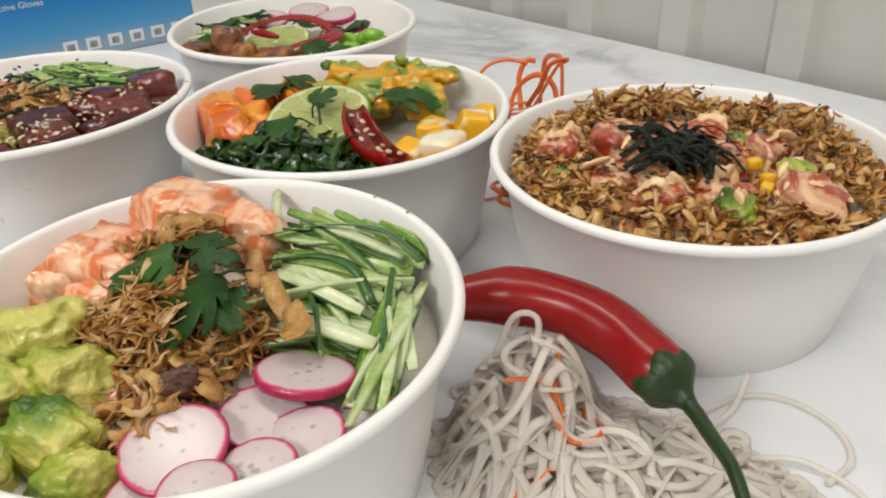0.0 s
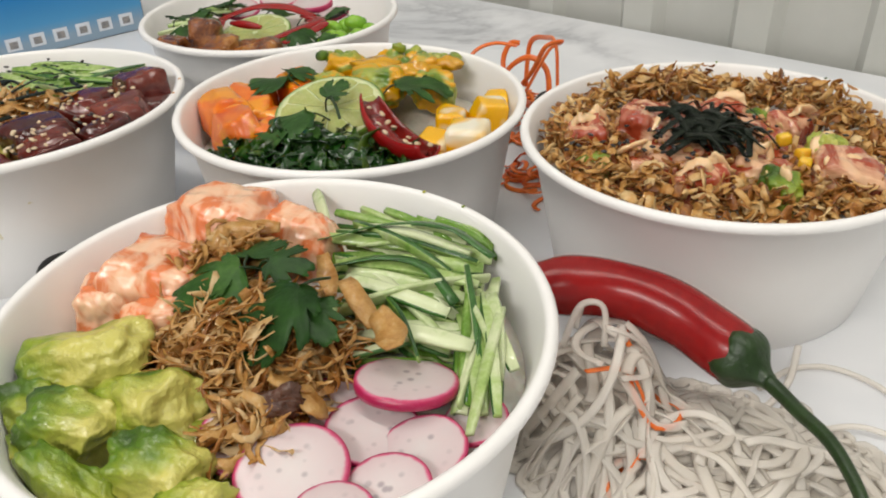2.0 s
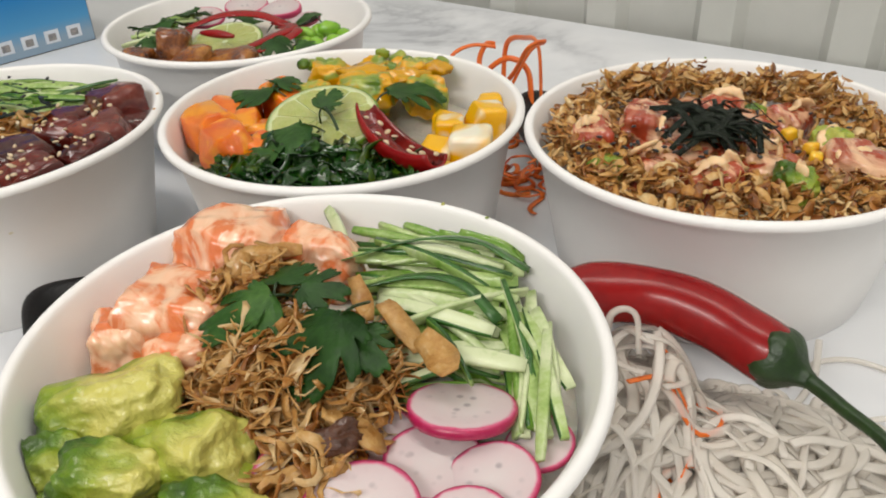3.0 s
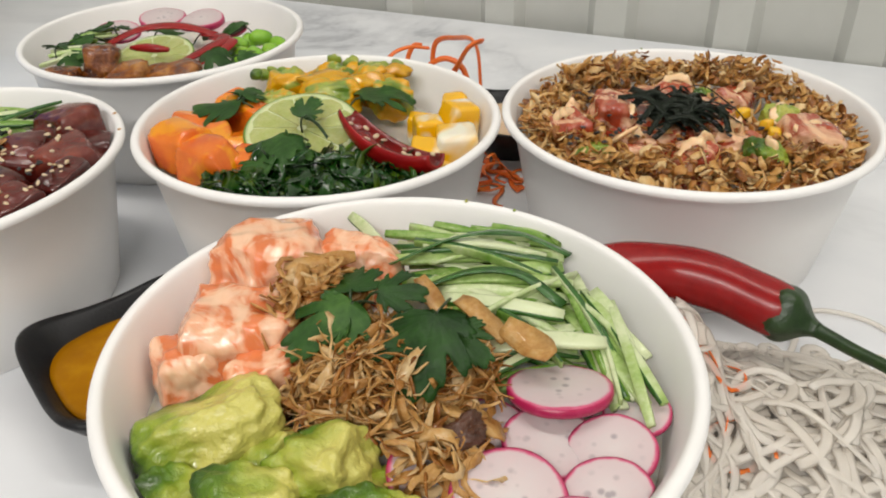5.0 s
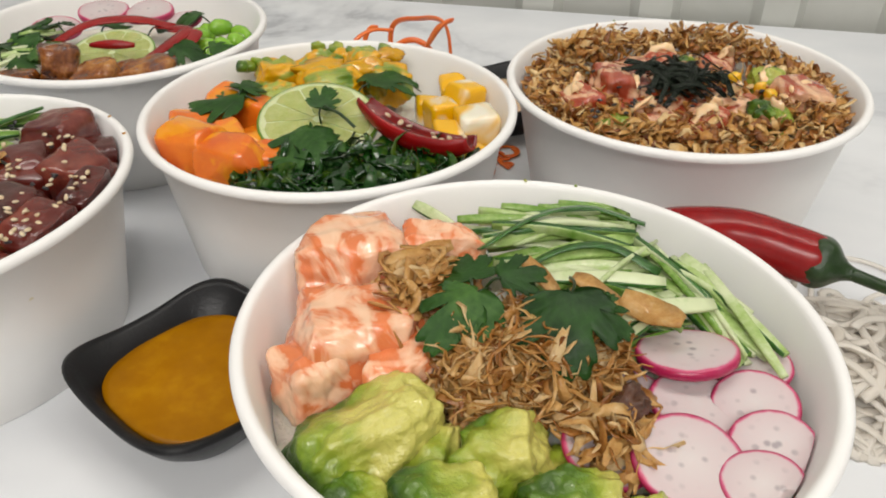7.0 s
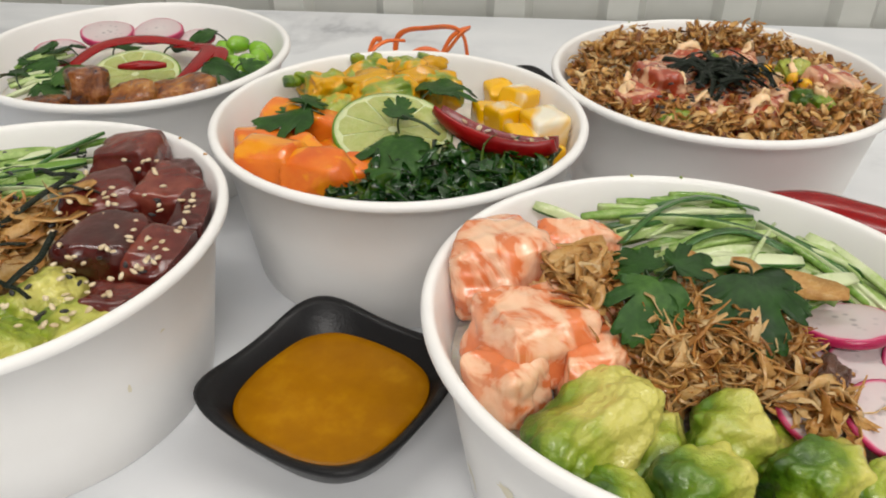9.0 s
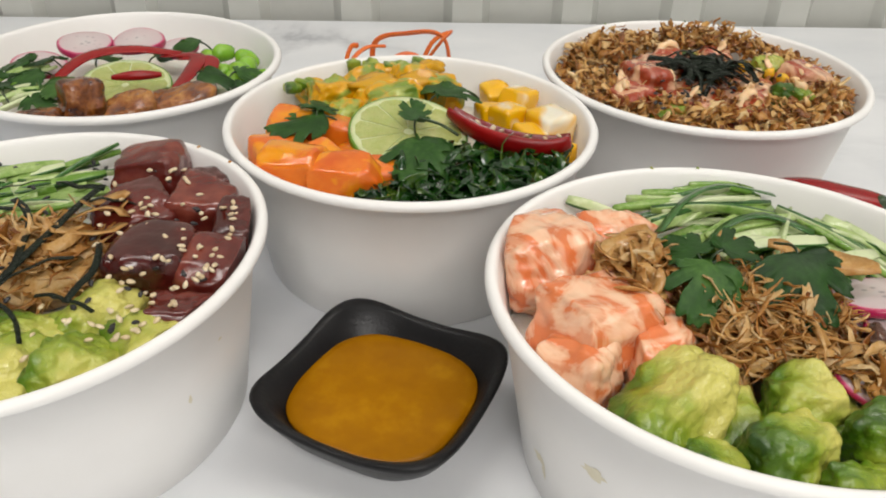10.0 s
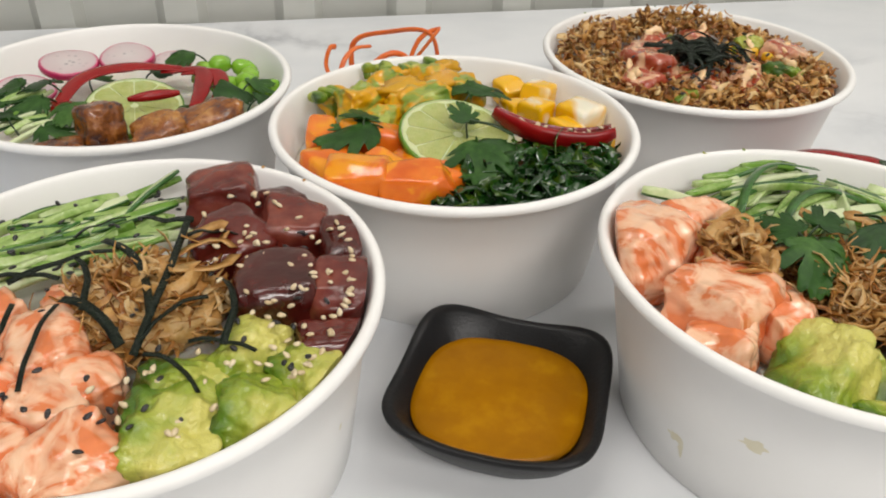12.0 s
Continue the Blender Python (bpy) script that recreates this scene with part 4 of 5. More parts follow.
put_chunk("R", "mixed_filling", CREAMY, 2, 2, 48, 44, 42, 11, 0, 902, "salmon and vegetable mix under creamy dressing", "salmon", "", wobble=0.2, n=21, power=2.5)
for k, (x, y, l, d) in enumerate([(-50, -4, 16, 0.5), (-46, 6, 12, 1.2), (-28, 14, 18, 1.4), (-22, 4, 14, 1.7), (0, -33, 16, 0.3), (8, -28, 10, 1.0), (54, -14, 18, 0.7), (48, -20, 12, 0.2), (32, -32, 14, 1.5), (46, 4, 12, 1.1), (6, 41, 14, 0.2), (36, 34, 14, 0.6), (-24, -24, 14, 0.1), (22, -14, 14, 0.9)]):
    r2 = random.Random(950 + k)
    pts = [(x + (q - 0.5) * l * math.cos(d) + r2.uniform(-2.5, 2.5), y + (q - 0.5) * l * math.sin(d) + r2.uniform(-2.5, 2.5), 66.5 - 9 * (2 * q - 1) ** 2 * r2.uniform(0.4, 1)) for q in (0, 0.25, 0.5, 0.75, 1)]
    P = spline(np.array(pts) / 1e3, 18)
    c0 = P.mean(0)
    wv = np.array([r2.uniform(0.6, 1.25) for _ in range(18)])
    me = make_mesh("cream_drizzle", *sweep(P - c0, round_section(0.0026, 0.0011, 10), wv), CREAM)
    thing("cream_drizzle", me, pose(*spot("R", *(c0 * 1e3))), "thick creamy orange dressing drizzled on salmon", "sauce", "cream dressing")


def onion_ring(rnd):
    while True:
        a, r = rnd.uniform(0, 2 * math.pi), rnd.uniform(44, 79)
        if rnd.random() < (r - 36) / 40:
            break
    z = 51 + 9 * rnd.random() + (3 if r < 70 else 0)
    if 20 < math.degrees(a) < 75 or 100 < math.degrees(a) < 150:
        z += 9 * rnd.random() * (1 if r < 72 else 0.3)
    return r * math.cos(a), r * math.sin(a), z


flake_pile("fried_onions", "R", 1500, 21, onion_ring, (3.5, 11), (0.8, 2.5), 2.2, "dense golden brown fried onion flakes round the bowl", ONION, 0.0002, 42)
flake_pile("fried_onions", "R", 190, 22, disc_at(0, 0, 56, 52, 57, 61), (4, 10), (0.6, 1.8), 2.2, "scattered golden fried onion flakes")
frizz("fried_onions", "R", 900, 23, onion_ring, (6, 18), (0.4, 1.4), "fine crisp golden fried onion shreds", ONION)
for k in range(64):
    a, s = rnd.uniform(0, 6.28), rnd.random()
    x, y = 3 + 20 * s * math.cos(a), 4 + 20 * s * math.sin(a)
    d = rnd.uniform(0, 6.28)
    l = rnd.uniform(9, 15)
    h = 62 + 6 * rnd.random()
    ribbon("R", [(x - l * math.cos(d), y - l * math.sin(d), h - 4 + 6 * rnd.random()), (x, y, h + 4), (x + l * math.cos(d + 0.4), y + l * math.sin(d + 0.4), h - 4 + 7 * rnd.random())], rnd.uniform(0.8, 2.0), 500 + k)
seeds("R", 60, lambda r: (r.uniform(-52, 56), r.uniform(-36, 26), 66.5 + r.uniform(-2.5, 1)), BLACK_SEED, 31, "tiny black sesame seed")
r2 = random.Random(77)
for k in range(3):
    put_chunk("R", "corn_kernel", CORN, r2.uniform(14, 44), r2.uniform(-20, 24), 62, 3, 2.6, 2.6, r2.uniform(0, 180), 420 + k, "single yellow sweetcorn kernel in dressing", "corn", "corn kernels", n=5)

# ---- bowl with tuna, avocado and sesame ----
for k, a in enumerate([(47, 43, 57, 14, 13, 13, -20), (61, 14, 56, 14, 14, 12, -25), (71, -8, 55, 9, 13, 12, -20), (42, -20, 57, 14, 16, 12, -22), (60, -31, 55, 12, 13, 12, -30), (47, -52, 53, 12, 9, 10, -20), (38, 12, 56, 15, 14, 12, 10), (66, 32, 53, 9, 10, 10, 20)]):
    tuna(*a, 141 + k)
for k, a in enumerate([(-5, -62, 54, 14, 16, 12, -20), (16, -65, 54, 12, 14, 11, -25), (36, -60, 53, 12, 12, 10, 10), (24, -42, 55, 15, 11, 10, 20), (4, -45, 53, 13, 13, 10, 0)]):
    avocado("L", *a, 161 + k)
for k, a in enumerate([(-28, -61, 54, 14, 13, 11, 20), (-26, -12, 55, 12, 16, 11, 0), (-49, -22, 54, 13, 14, 11, 30), (-46, -46, 53, 12, 12, 11, 10), (-30, -36, 53, 12, 12, 11, 50), (-56, 6, 53, 13, 12, 11, 0), (-36, 10, 54, 11, 10, 10, 20), (-18, -32, 52, 10, 10, 10, 0), (-12, 6, 52, 12, 12, 9, 0)]):
    salmon("L", *a, 181 + k)
for k in range(54):
    s = rnd.random()
    x0, y0 = -52 + 56 * rnd.random(), 26 + 38 * rnd.random()
    d = rnd.uniform(-0.5, 0.9)
    l = rnd.uniform(20, 40)
    stick("L", (x0, y0, 55 + 8 * rnd.random()), (x0 + l * math.cos(d), y0 + l * math.sin(d) * 0.6, 55 + 8 * rnd.random()), 600 + k, rnd.uniform(1.4, 2.8), rnd.uniform(0.7, 1.1), rnd.random() < 0.65, group="cucumber sticks with tuna")
stick("L", (10, 46, 61), (37, 64, 66), 640, 2.0, 1.0, True)
stick("L", (-10, 40, 62), (32, 46, 62), 641, 2.0, 1.0, True)
put_chunk("L", "shallot_core", SHALLOT, 4, -4, 52, 25, 21, 9, 0, 903, "packed golden fried shallot under the loose shreds", "fried onion", "", wobble=0.25, n=17, power=2.5)
frizz("fried_shallots", "L", 230, 51, disc_at(3, -4, 28, 24, 55, 68), (12, 32), (0.8, 2.4), "golden crispy fried shallot shreds in a heap", SHALLOT)
flake_pile("fried_shallots", "L", 40, 52, disc_at(6, -4, 25, 20, 58, 68), (9, 20), (1.2, 3.0), 4.4, "golden crispy fried shallot curls", SHALLOT, 0.0002, 40)
for k, (x, y, r, w) in enumerate([(24, -2, 10, 2.4), (30, 10, 6, 1.8), (12, -8, 8, 2.2)]):
    pts = [(x + r * math.cos(a) * 1.2, y + r * math.sin(a) * 0.8, 68 + 1.5 * math.sin(2 * a + k)) for a in np.linspace(0, 5.9, 9)]
    ribbon("L", pts, w, 660 + k, "pale golden fried onion ring", SHALLOT, "fried_onion_ring", "fried onion", "fried onion rings")
for k, (x0, y0, x1, y1, bow, w) in enumerate([(30, 28, -7, -40, 3, 1.5), (0, 24, 2, -27, 9, 1.6), (-18, -4, -8, -34, 5, 2.0), (2, 13, -31, 14, -4, 1.3), (-19, -6, -35, -37, -3, 0.9), (-4, -39, 5, -60, 5, 0.9), (27, -18, 16, -46, 5, 1.4),
                                               (20, -24, -3, -34, -6, 1.3), (-10, 18, -14, -14, 5, 1.3), (24, 12, 40, 6, 3, 1.3), (-36, 20, -16, 6, 4, 1.1), (14, 34, 30, 22, -3, 1.4), (-30, 2, -44, -20, 3, 1.0), (8, -40, 24, -52, 3, 0.9), (-8, 30, 12, 36, 3, 1.0)]):
    l = math.hypot(x1 - x0, y1 - y0)
    px, py = -(y1 - y0) / l * bow * 0.6, (x1 - x0) / l * bow * 0.6
    h = [69.5 - 0.10 * max(0, math.hypot(x - 4, y + 3) - 14) for x, y in ((x0, y0), ((x0 + x1) / 2, (y0 + y1) / 2), (x1, y1))]
    ribbon("L", [(x0, y0, h[0]), ((3 * x0 + x1) / 4 + px * 0.8, (3 * y0 + y1) / 4 + py * 0.8, (h[0] + h[1]) / 2 + 1), ((x0 + x1) / 2 + px, (y0 + y1) / 2 + py, h[1]), ((x0 + 3 * x1) / 4 + px * 0.6, (y0 + 3 * y1) / 4 + py * 0.6, (h[1] + h[2]) / 2 + 0.8), (x1, y1, h[2])], w * 0.8, 680 + k)
seeds("L", 90, lambda r: ((lambda a, s: (50 + 26 * s * math.cos(a), -12 + 46 * s * math.sin(a), 69.5 - 5 * s * r.random()))(r.uniform(0, 6.28), math.sqrt(r.random()))), SEED, 41, "tiny pale sesame seed")
seeds("L", 44, lambda r: (r.uniform(-20, 46), r.uniform(-74, -42), 64.5 + r.uniform(-1.5, 1)), SEED, 42, "tiny pale sesame seed")
seeds("L", 80, lambda r: (r.uniform(-50, 60), r.uniform(-70, 40), 66.5 + r.uniform(-2, 1.5)), BLACK_SEED, 43, "tiny black sesame seed")
seeds("L", 34, lambda r: (r.uniform(-36, 30), r.uniform(30, 66), 63 + r.uniform(-3, 1)), BLACK_SEED, 44, "tiny black sesame seed")

# ---- bowl with radish, lime, chili and glazed tofu ----
for k, a in enumerate([(-18, -37, 58, 10, 9, 11, 20), (-38, -46, 52, 11, 7, 7, 0), (4, -52, 56, 12, 9, 8, -10), (28, -50, 56, 15, 9, 8, -8), (14, -44, 52, 10, 8, 8, 20), (-12, -58, 50, 10, 7, 7, 0)]):
    put_chunk("T", "glazed_tofu_chunk", GLAZED, *a, 441 + k, "browned glossy soy-glazed tofu chunk", "tofu", "glazed tofu chunks", wobble=0.16, n=11)
lime_wheel("T", 2, -14, 54, 24, 14, -4, 12)
for k, a in enumerate([(-15, 48, 59, 15.5, 8, 2, 4.0), (13, 41, 60, 15, 8, -3, 4.0), (-39, 32, 55, 15, 12, 6, 2.0), (33, 32, 57, 12, 10, -6, 2.0)]):
    radish("T", *a[:6], 461 + k, a[6])
for k, (pts, w) in enumerate([([(-34, -10, 58), (-16, 14, 63), (8, 18, 64), (34, 8, 62)], 3.4), ([(22, 12, 61), (40, 2, 62), (34, -20, 61), (24, -38, 59)], 3.2), ([(30, 4, 61), (46, -4, 62), (42, -24, 60), (34, -36, 58)], 2.8), ([(-30, 4, 58), (-26, -12, 60), (-20, -20, 59)], 3.4)]):
    P = spline(np.array(pts) / 1e3, 16)
    c = P.mean(0)
    me = make_mesh("chili_strip", *sweep(P - c, round_section(w * 1.5 / 1e3, w * 0.36 / 1e3, 12), 0.45 + 0.55 * np.sin(np.linspace(0.25, 2.9, 16))), CHILI)
    thing("chili_strip", me, pose(*spot("T", *(c * 1e3))), "curved strip of sliced red chili", "chili", "red chili strips")
P = spline(np.array([(-4, -30, 66), (8, -32, 66.5), (20, -33, 66)]) / 1e3, 12)
c = P.mean(0)
thing("small_chili", make_mesh("small_chili", *sweep(P - c, round_section(0.003, 0.0026, 10), 0.2 + 0.8 * np.sin(np.linspace(0.3, 2.8, 12))), CHILI), pose(*spot("T", *(c * 1e3))), "small whole dark red chili tip", "chili", "red chili strips")
for k, (x, y, z) in enumerate([(44, 8, 55), (56, 20, 56), (66, 4, 53), (60, -10, 55), (50, -4, 53), (68, -18, 52), (56, -20, 55), (48, 20, 53), (68, 16, 52)]):
    V, F = blob(0.0082, 0.0056, 0.0052, 16, 10, k, 0.12)
    thing("edamame_bean", make_mesh("edamame_bean", V, F, EDAMAME), pose(*spot("T", x, y, z), 20, 10 * (k % 3), 40 * k), "bright green shelled edamame bean", "edamame", "edamame beans")
for k, a in enumerate([(40, -26, 63, 20, 0, 8, -40), (56, -26, 61, 15, 8, 0, 10), (44, 26, 62, 19, 0, 0, 165), (-30, 10, 65, 21, 0, 8, 125), (-36, -6, 64, 20, -8, 6, 200), (-26, -18, 64, 19, 12, 0, 240), (-42, 20, 62, 20, 0, 8, 150), (-52, -20, 62, 17, 0, 0, 100), (-10, 24, 58, 20, 0, 0, 80), (20, 20, 58, 18, 0, 0, 20), (-50, 4, 60, 20, 0, 0, 60), (-40, -30, 60, 18, 0, 0, 300), (54, -40, 58, 16, 0, 0, 0), (30, -30, 57, 18, 0, 0, 250)]):
    leaf("T", *a, 41 + k)
for k in range(12):
    x0, y0 = -60 + 10 * rnd.random(), -34 + 50 * rnd.random()
    stick("T", (x0, y0, 55 + 4 * rnd.random()), (x0 + 22, y0 + rnd.uniform(-8, 16), 58 + 4 * rnd.random()), 700 + k, 1.4, 1.0, rnd.random() < 0.4, group="cucumber sticks with tofu")


# ---- small black dishes with sauce ----
def square_ring(a, n, k, corners):
    out = []
    for i in range(n):
        t = 2 * math.pi * i / n + math.pi / 4
        c, s = math.cos(t), math.sin(t)
        r = a / (abs(c) ** k + abs(s) ** k) ** (1 / k)
        out.append((r * c, r * s, (abs(math.sin(2 * t))) ** 3 * corners))
    return out


def sauce_dish(x, y, rz, fill, dish_label, sauce_name, sauce_label):
    n, V, F = 96, [], []
    rings = [(0.0, 0.003, 3, 0), (0.020, 0.003, 3, 0), (0.0215, 0.0, 3, 0), (0.024, 0.0, 3, 0), (0.0255, 0.002, 3.2, 0), (0.0325, 0.011, 3.6, 0.001), (0.0372, 0.0195, 4.6, 0.003),
             (0.0376, 0.0212, 4.6, 0.0033), (0.0366, 0.0217, 4.5, 0.0033), (0.0342, 0.0205, 4.2, 0.003), (0.0295, 0.0125, 3.4, 0.001), (0.024, 0.0055, 3, 0), (0.0, 0.0045, 3, 0)]
    for a, z, k, c in rings:
        V += [(px, py, z + pz) for px, py, pz in square_ring(max(a, 1e-5), n, k, c)]
    for i in range(len(rings) - 1):
        for k in range(n):
            j = (k + 1) % n
            F.append((i * n + k, i * n + j, i * n + n + j, i * n + n + k))
    dish = thing("sauce_dish", None, pose(x, y, 0, 0, 0, rz) @ Matrix.Scale(1.05, 4), dish_label, "dish", "black sauce dishes")
    part("body", make_mesh("body", V, F, BLACKWARE), dish)
    V, F = [], []
    for s, z in ((0.0, 0.0156), (0.5, 0.0156), (0.9, 0.0155), (0.985, 0.0152), (1.0, 0.0146)):
        for px, py, _ in square_ring(0.0308, n, 2.9, 0):
            V.append((px * s, py * s, z + 0.0003 * noise.noise(Vector((px * s * 120, py * s * 120, 2)))))
    for i in range(4):
        for k in range(n):
            j = (k + 1) % n
            F.append((i * n + k, i * n + j, i * n + n + j, i * n + n + k))
    b = len(V)
    V += [(px * 0.93, py * 0.93, 0.0065) for px, py, _ in square_ring(0.0255, n, 2.9, 0)]
    for k in range(n):
        j = (k + 1) % n
        F.append((4 * n + k, 4 * n + j, b + j, b + k))
    thing(sauce_name, make_mesh(sauce_name, V, F, fill), pose(x, y, 0, 0, 0, rz) @ Matrix.Scale(1.05, 4), sauce_label, "sauce", "", "")


sauce_dish(-0.1112, 0.0530, 42.5, SAUCE, "small square black dish filled with orange sauce", "mango_sauce", "thick orange yellow mango dipping sauce")
sauce_dish(0.0440, 0.2960, 10, MAYO, "small square black dish behind the bowls", "beige_sauce", "creamy beige dipping sauce")


# ---- daikon threads, carrot threads and the whole chili ----
def heap(x, y):
    """Height of the white thread heap, in millimetres."""
    a = 46 * max(0.0, 1 - ((x - 93) / 29) ** 2 - ((y - 58) / 42) ** 2)
    b = 21 * max(0.0, 1 - ((x - 140) / 66) ** 2 - ((y - 42) / 46) ** 2)
    h = max(a, b)
    if math.hypot(x, y) < 78 + 0.1 * h or math.hypot(x - 120, y - 186) < 76:
        return 0.0
    return h


def threads(name, count, seed, inside, box, mat, label, category, w=(0.9, 1.5), n=(16, 34), step=3.2, turn=0.35):
    rnd = random.Random(seed)
    out = []
    while len(out) < count:
        x, y = rnd.uniform(*box[:2]), rnd.uniform(*box[2:])
        top = inside(x, y)
        if top < 2:
            continue
        z = top * rnd.random() ** 0.4
        P = wander(rnd, (x, y, max(z, 1.2)), rnd.uniform(0, 6.28), rnd.randint(*n), step, turn, inside)
        k = np.array([0.25, 0.5, 0.25])
        for _ in range(2):
            P[1:-1] = k[0] * P[:-2] + k[1] * P[1:-1] + k[2] * P[2:]
        P[:, 2] = np.maximum(P[:, 2], 1.2)
        r = rnd.uniform(*w) / 1e3
        tw = np.cumsum([rnd.uniform(-0.09, 0.09) for _ in P])
        out.append(sweep(P / 1e3, round_section(r, r * 0.30, 6), twist=tw))
    return thing(name, make_mesh(name, *join(out), mat), pose(0, 0, 0), label, category, kind="stuff")


threads("daikon_threads", 260, 61, heap, (66, 206, -6, 100), DAIKON, "translucent white shredded daikon threads heaped on the table", "daikon", (1.5, 2.4), (14, 30), 3.0, 0.24)
V, F, n = [], [], 60
for x in np.linspace(60, 210, n):
    for y in np.linspace(-10, 105, n):
        V.append((x / 1e3, y / 1e3, (0.5 + 0.42 * heap(x, y) + min(1.0, heap(x, y) / 6) * 3.0 * noise.noise(Vector((x / 5, y / 5, 1.7)))) / 1e3))
F = [(i * n + j, i * n + n + j, i * n + n + j + 1, i * n + j + 1) for i in range(n - 1) for j in range(n - 1) if max(V[q][2] for q in (i * n + j, i * n + n + j, i * n + n + j + 1, i * n + j + 1)) > 0.0008]
thing("packed_daikon", make_mesh("packed_daikon", V, F, DAIKON), pose(0, 0, 0), "packed white daikon threads inside the heap", "daikon", kind="stuff")
threads("carrot_threads", 13, 62, heap, (66, 130, 0, 90), CARROT_THREAD, "bright orange carrot threads among the daikon", "carrot", (0.8, 1.3), (8, 16))
for k, pts in enumerate([[(150, 96, 1.3), (162, 112, 1.6), (178, 118, 1.3), (196, 110, 1.3), (203, 94, 1.3), (196, 78, 1.6)], [(150, 80, 2), (160, 100, 3), (163, 118, 9)], [(168, 74, 5), (186, 84, 3), (204, 80, 1.4), (216, 66, 1.4)],
                         [(78, 62, 30), (82, 71, 43), (90, 74, 42), (93, 64, 32)], [(84, 78, 34), (83, 80, 45), (81, 70, 33)]]):
    P = spline(np.array(pts) / 1e3, 24)
    c = P.mean(0)
    thing("daikon_thread", make_mesh("daikon_thread", *sweep(P - c, round_section(0.0014, 0.001, 6)), DAIKON), pose(*c), "single curled white daikon thread", "daikon", "loose daikon threads")


def spiral_heap(x, y):
    a = 33 * max(0.0, 1 - ((x + 10) / 30) ** 2 - ((y - 325) / 34) ** 2)
    b = 24 * max(0.0, 1 - ((x - 19) / 20) ** 2 - ((y - 240) / 26) ** 2)
    h = max(a, b)
    for bx, by in ((-57.5, 172), (120, 186)):
        if math.hypot(x - bx, y - by) < 78:
            return 0.0
    if max(abs(x - 44), abs(y - 296)) < 42:
        return 0.0
    return h


threads("carrot_spirals", 34, 63, spiral_heap, (-45, 38, 210, 365), CARROT_THREAD, "tangle of orange spiralised carrot threads", "carrot", (1.2, 1.7), (16, 30), 3.4, 0.55)
for k, pts in enumerate([[(-12, 290, 24), (2, 292, 50), (12, 284, 58), (4, 276, 57), (-6, 286, 40), (-18, 296, 24)], [(-58, 292, 26), (-50, 297, 43), (-38, 304, 48), (-24, 310, 46)],
                         [(-34, 300, 12), (-30, 306, 30), (-14, 302, 42), (0, 298, 36), (4, 292, 14)], [(-36, 330, 10), (-42, 340, 26), (-38, 343, 37), (-32, 346, 37)],
                         [(-24, 336, 12), (-22, 338, 40), (-6, 318, 50), (8, 286, 55), (12, 280, 26)]]):
    P = spline((np.array(pts) * (1, 1, 1.1) + (6, 25, 0)) / 1e3, 30)
    c = P.mean(0)
    thing("carrot_spiral", make_mesh("carrot_spiral", *sweep(P - c, round_section(0.0019, 0.0011, 8)), CARROT_THREAD), pose(*c), "looping orange spiralised carrot ribbon", "carrot", "carrot loops")

chili = thing("chili_pepper", None, pose(0.0005, 0.001, 0.0075), "whole glossy red chili with green stem on daikon threads", "chili")
P = spline(np.array([(44, 58, 33), (57, 73, 34), (77, 84, 34.5), (97, 86.5, 33.5), (115, 82, 31.5), (130, 73.5, 29), (141.5, 65.5, 27)]) / 1e3, 44)
s = np.linspace(0, 1, 44)
radii = 0.0124 * np.minimum(1, (s * 3.2 + 0.05)) ** 0.7 * (1 - 0.12 * s) * (1 + 0.025 * np.sin(9 * s + 1) + 0.02 * np.sin(23 * s))
radii[-4:] *= [0.99, 0.95, 0.85, 0.6]
part("body", make_mesh("body", *sweep(P, round_section(1, 0.97, 28), radii), CHILI), chili, None, "glossy red chili skin")
Q = spline(np.array([(134.5, 70.5, 28.3), (140.5, 66, 27.2), (145, 62.5, 26.5), (148.5, 59.5, 26.2)]) / 1e3, 14)
V, F = sweep(Q, round_section(1, 1, 24), np.array([10.5, 10.9, 11.1, 11.0, 10.6, 9.8, 8.6, 7.2, 5.9, 4.8, 4.0, 3.5, 3.1, 2.9]) / 1e3)
V = V.reshape(14, 24, 3)
for k in range(24):
    V[:, k] += (V[:, k] - Q) * 0.07 * math.cos(k * math.pi / 24 * 10)
    V[0, k] += (Q[1] - Q[0]) * (1.1 * abs(math.sin(k * math.pi / 24 * 5)))
calyx = part("calyx", make_mesh("calyx", V.reshape(-1, 3), F, STEM), chili, None, "green calyx cap")
Q = spline(np.array([(147, 61, 26.3), (152, 55.5, 26), (158, 47, 26.5), (166, 35, 28), (172, 22, 27), (177, 8, 24)]) / 1e3, 26)
part("stem", make_mesh("stem", *sweep(Q, round_section(1, 1, 12), np.linspace(2.9, 1.9, 26) / 1e3), STEM), calyx, None, "thin green chili stem")

# ---- printed carton ----
_m, _nt, _p, _v = base_mat("carton_front", 0.35)
_s = _nt.nodes.new("ShaderNodeSeparateXYZ")
_nt.links.new(_v, _s.inputs[0])
_nt.links.new(ramp(_nt, calc(_nt, "MULTIPLY", _s.outputs["Z"], 5.0), [(0.05, (0.26, 0.36, 0.46)), (0.12, (0.07, 0.30, 0.56)), (0.25, (0.012, 0.20, 0.50)), (0.45, (0.005, 0.12, 0.38))]), _p.inputs["Base Color"])
FRONT = _m
# the side grey is kept dark to hold the shadow on that face
SIDE = stock("carton_side", [(0.3, (0.06, 0.058, 0.06)), (0.7, (0.085, 0.08, 0.08))], 8, 200, 0.5, 0.05)
WHITEP = stock("white_print", [(0.3, (0.62, 0.66, 0.72)), (0.7, (0.75, 0.78, 0.82))], 60, 400, 0.4, 0.02)
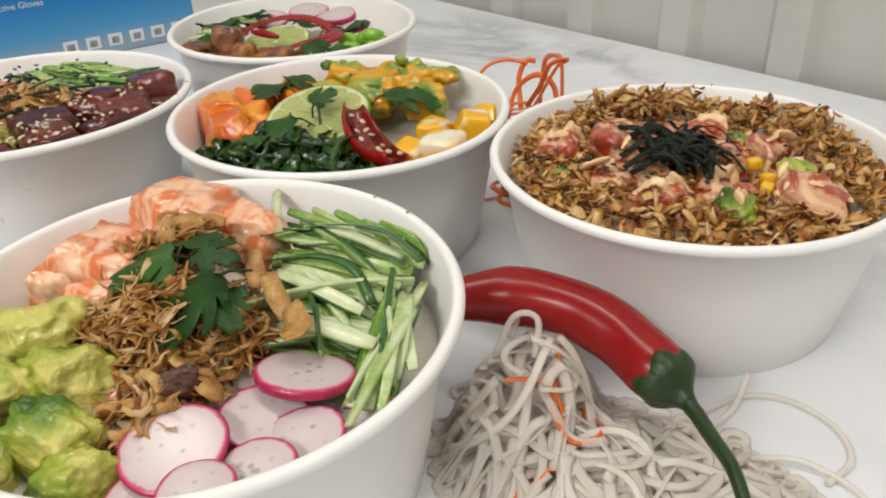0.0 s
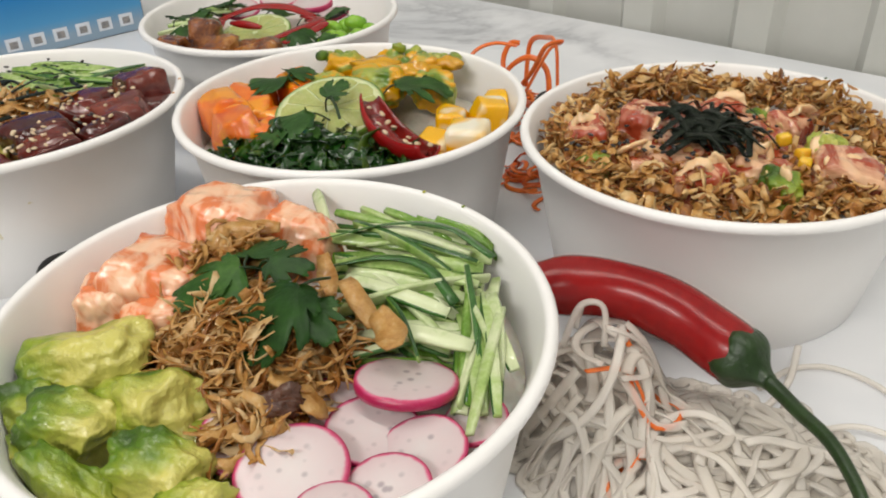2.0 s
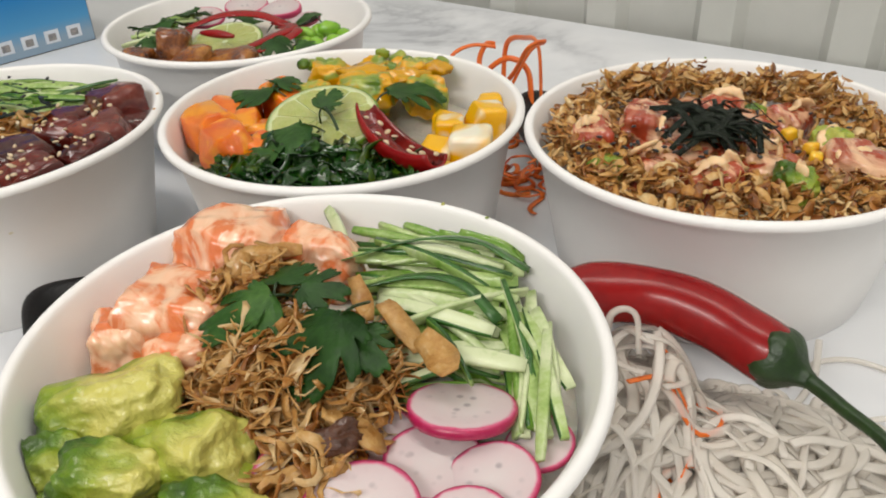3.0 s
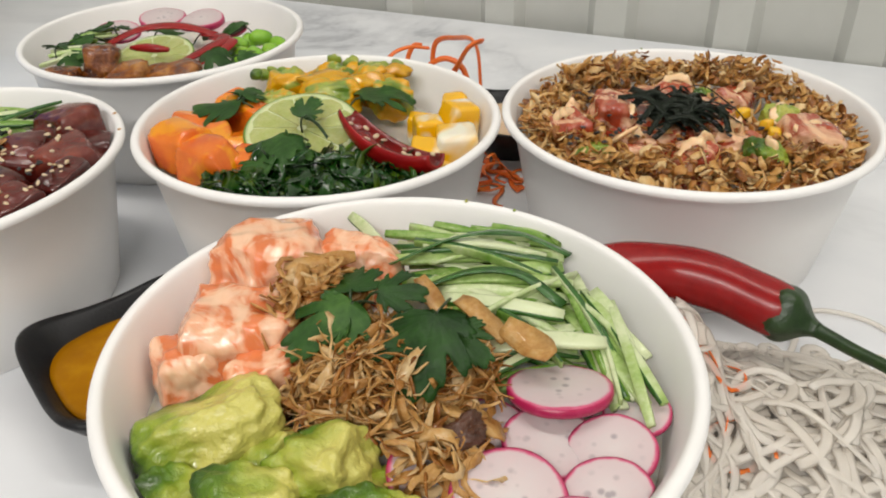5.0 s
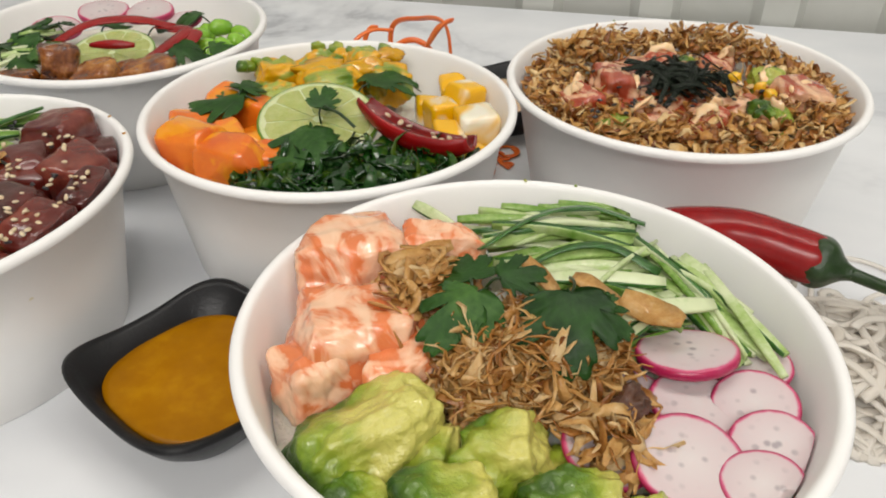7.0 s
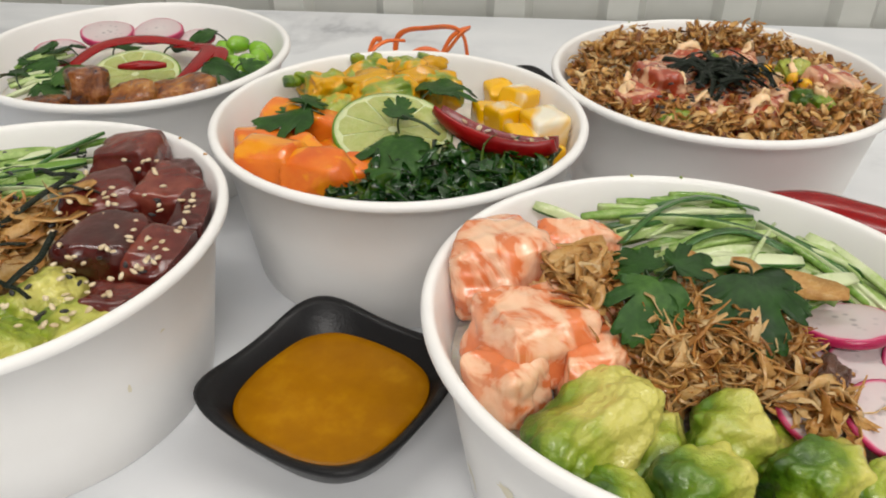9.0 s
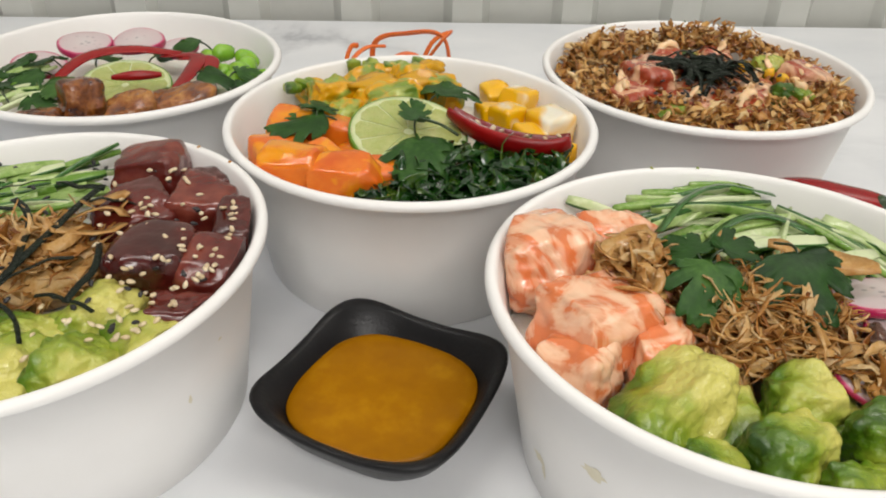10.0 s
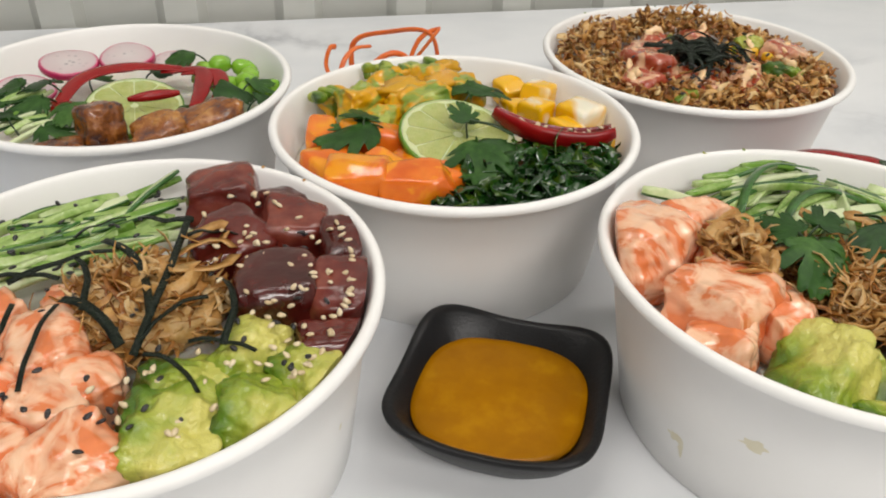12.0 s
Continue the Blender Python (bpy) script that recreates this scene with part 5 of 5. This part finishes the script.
GREYP = stock("grey_print", [(0.3, (0.12, 0.13, 0.15)), (0.7, (0.40, 0.36, 0.33))], 300, 700, 0.4, 0.02)
carton = thing("printed_carton", None, pose(-0.417, 0.446, 0, 0, 0, 245), "blue printed cardboard carton standing on the table", "box")
part("body", box_mesh("body", 0.0, 0.26, -0.12, 0.0, 0.0, 0.2, SIDE, 0.001), carton, None, "carton sides, dark grey with their shade in the colour")
front = part("front_panel", box_mesh("front_panel", 0.001, 0.259, 0.0, 0.0006, 0.001, 0.199, FRONT), carton, None, "blue gradient printed front")
for k in range(6):
    x = 0.012 + 0.0205 * k
    part("picture_patch", box_mesh("picture_patch", x, x + 0.013, 0.0006, 0.0008, 0.007, 0.018, WHITEP), front)
    part("picture_patch", box_mesh("picture_patch", x + 0.003, x + 0.010, 0.0008, 0.001, 0.009, 0.015, GREYP), front)
words = bpy.data.curves.new("lettering", "FONT")
words.body, words.size, words.align_x, words.extrude = "Protective Gloves", 0.0075, "RIGHT", 0.0001
holder = bpy.data.objects.new("lettering", words)
bpy.context.collection.objects.link(holder)
bpy.context.view_layer.update()
me = bpy.data.meshes.new_from_object(holder)
bpy.data.objects.remove(holder)
me.materials.clear()
me.materials.append(WHITEP)
part("lettering", me, front, Matrix(((-1, 0, 0, 0.134), (0, 0, 1, 0.0009), (0, 1, 0, 0.0535), (0, 0, 0, 1))), "white printed words")

# ---- specks and dried drips on the bowls ----
for k, (key, ang, z, w, h) in enumerate([("F", 180, 0.022, 0.0035, 0.0022), ("F", 182, 0.018, 0.0012, 0.0045), ("F", 200, 0.041, 0.005, 0.0028), ("L", -52, 0.036, 0.001, 0.002), ("L", -40, 0.050, 0.0012, 0.0009)]):
    x, y, R = BOWLS[key]
    r2 = random.Random(970 + k)
    V, F, n = [(0, 0, 0.0002)], [], 18
    for q in range(n):
        a = 2 * math.pi * q / n
        s = r2.uniform(0.6, 1.15)
        V.append((0.0, w * s * math.cos(a), h * s * math.sin(a)))
    a, (c2, s2, _) = math.radians(ang), OVAL[key]
    off = (c2 * math.cos(2 * a) + s2 * math.sin(2 * a)) * z / RIM_Z
    V = [(wall_radius(R, z + p[2]) + off + 0.0001 - (R - 0.004) * (1 - math.cos(p[1] / R)), p[1], z + p[2]) for p in V]
    F = [(0, 1 + q, 1 + (q + 1) % n) for q in range(n)]
    thing("dried_drip", make_mesh("dried_drip", V, F, STAIN), pose(x, y, 0, 0, 0, ang), "faint yellow dried sauce drip on a paper bowl", "stain", "dried drips")
for k, (key, ang) in enumerate([("F", 79), ("F", 66), ("R", 60), ("R", 96), ("L", 38), ("L", 24)]):
    x, y, R = BOWLS[key]
    a, (c2, s2, top) = math.radians(ang), OVAL[key]
    V, F = blob(0.0009, 0.0007, 0.0004, 8, 5, k, 0.5)
    thing("food_speck", make_mesh("food_speck", V, F, AVOCADO if key != "L" else SHALLOT), pose(x, y, 0, 0, 0, ang) @ pose(R - 0.0023 + c2 * math.cos(2 * a) + s2 * math.sin(2 * a), 0, top + 0.0002), "tiny food crumb on a paper bowl rim", "crumb", "rim crumbs")
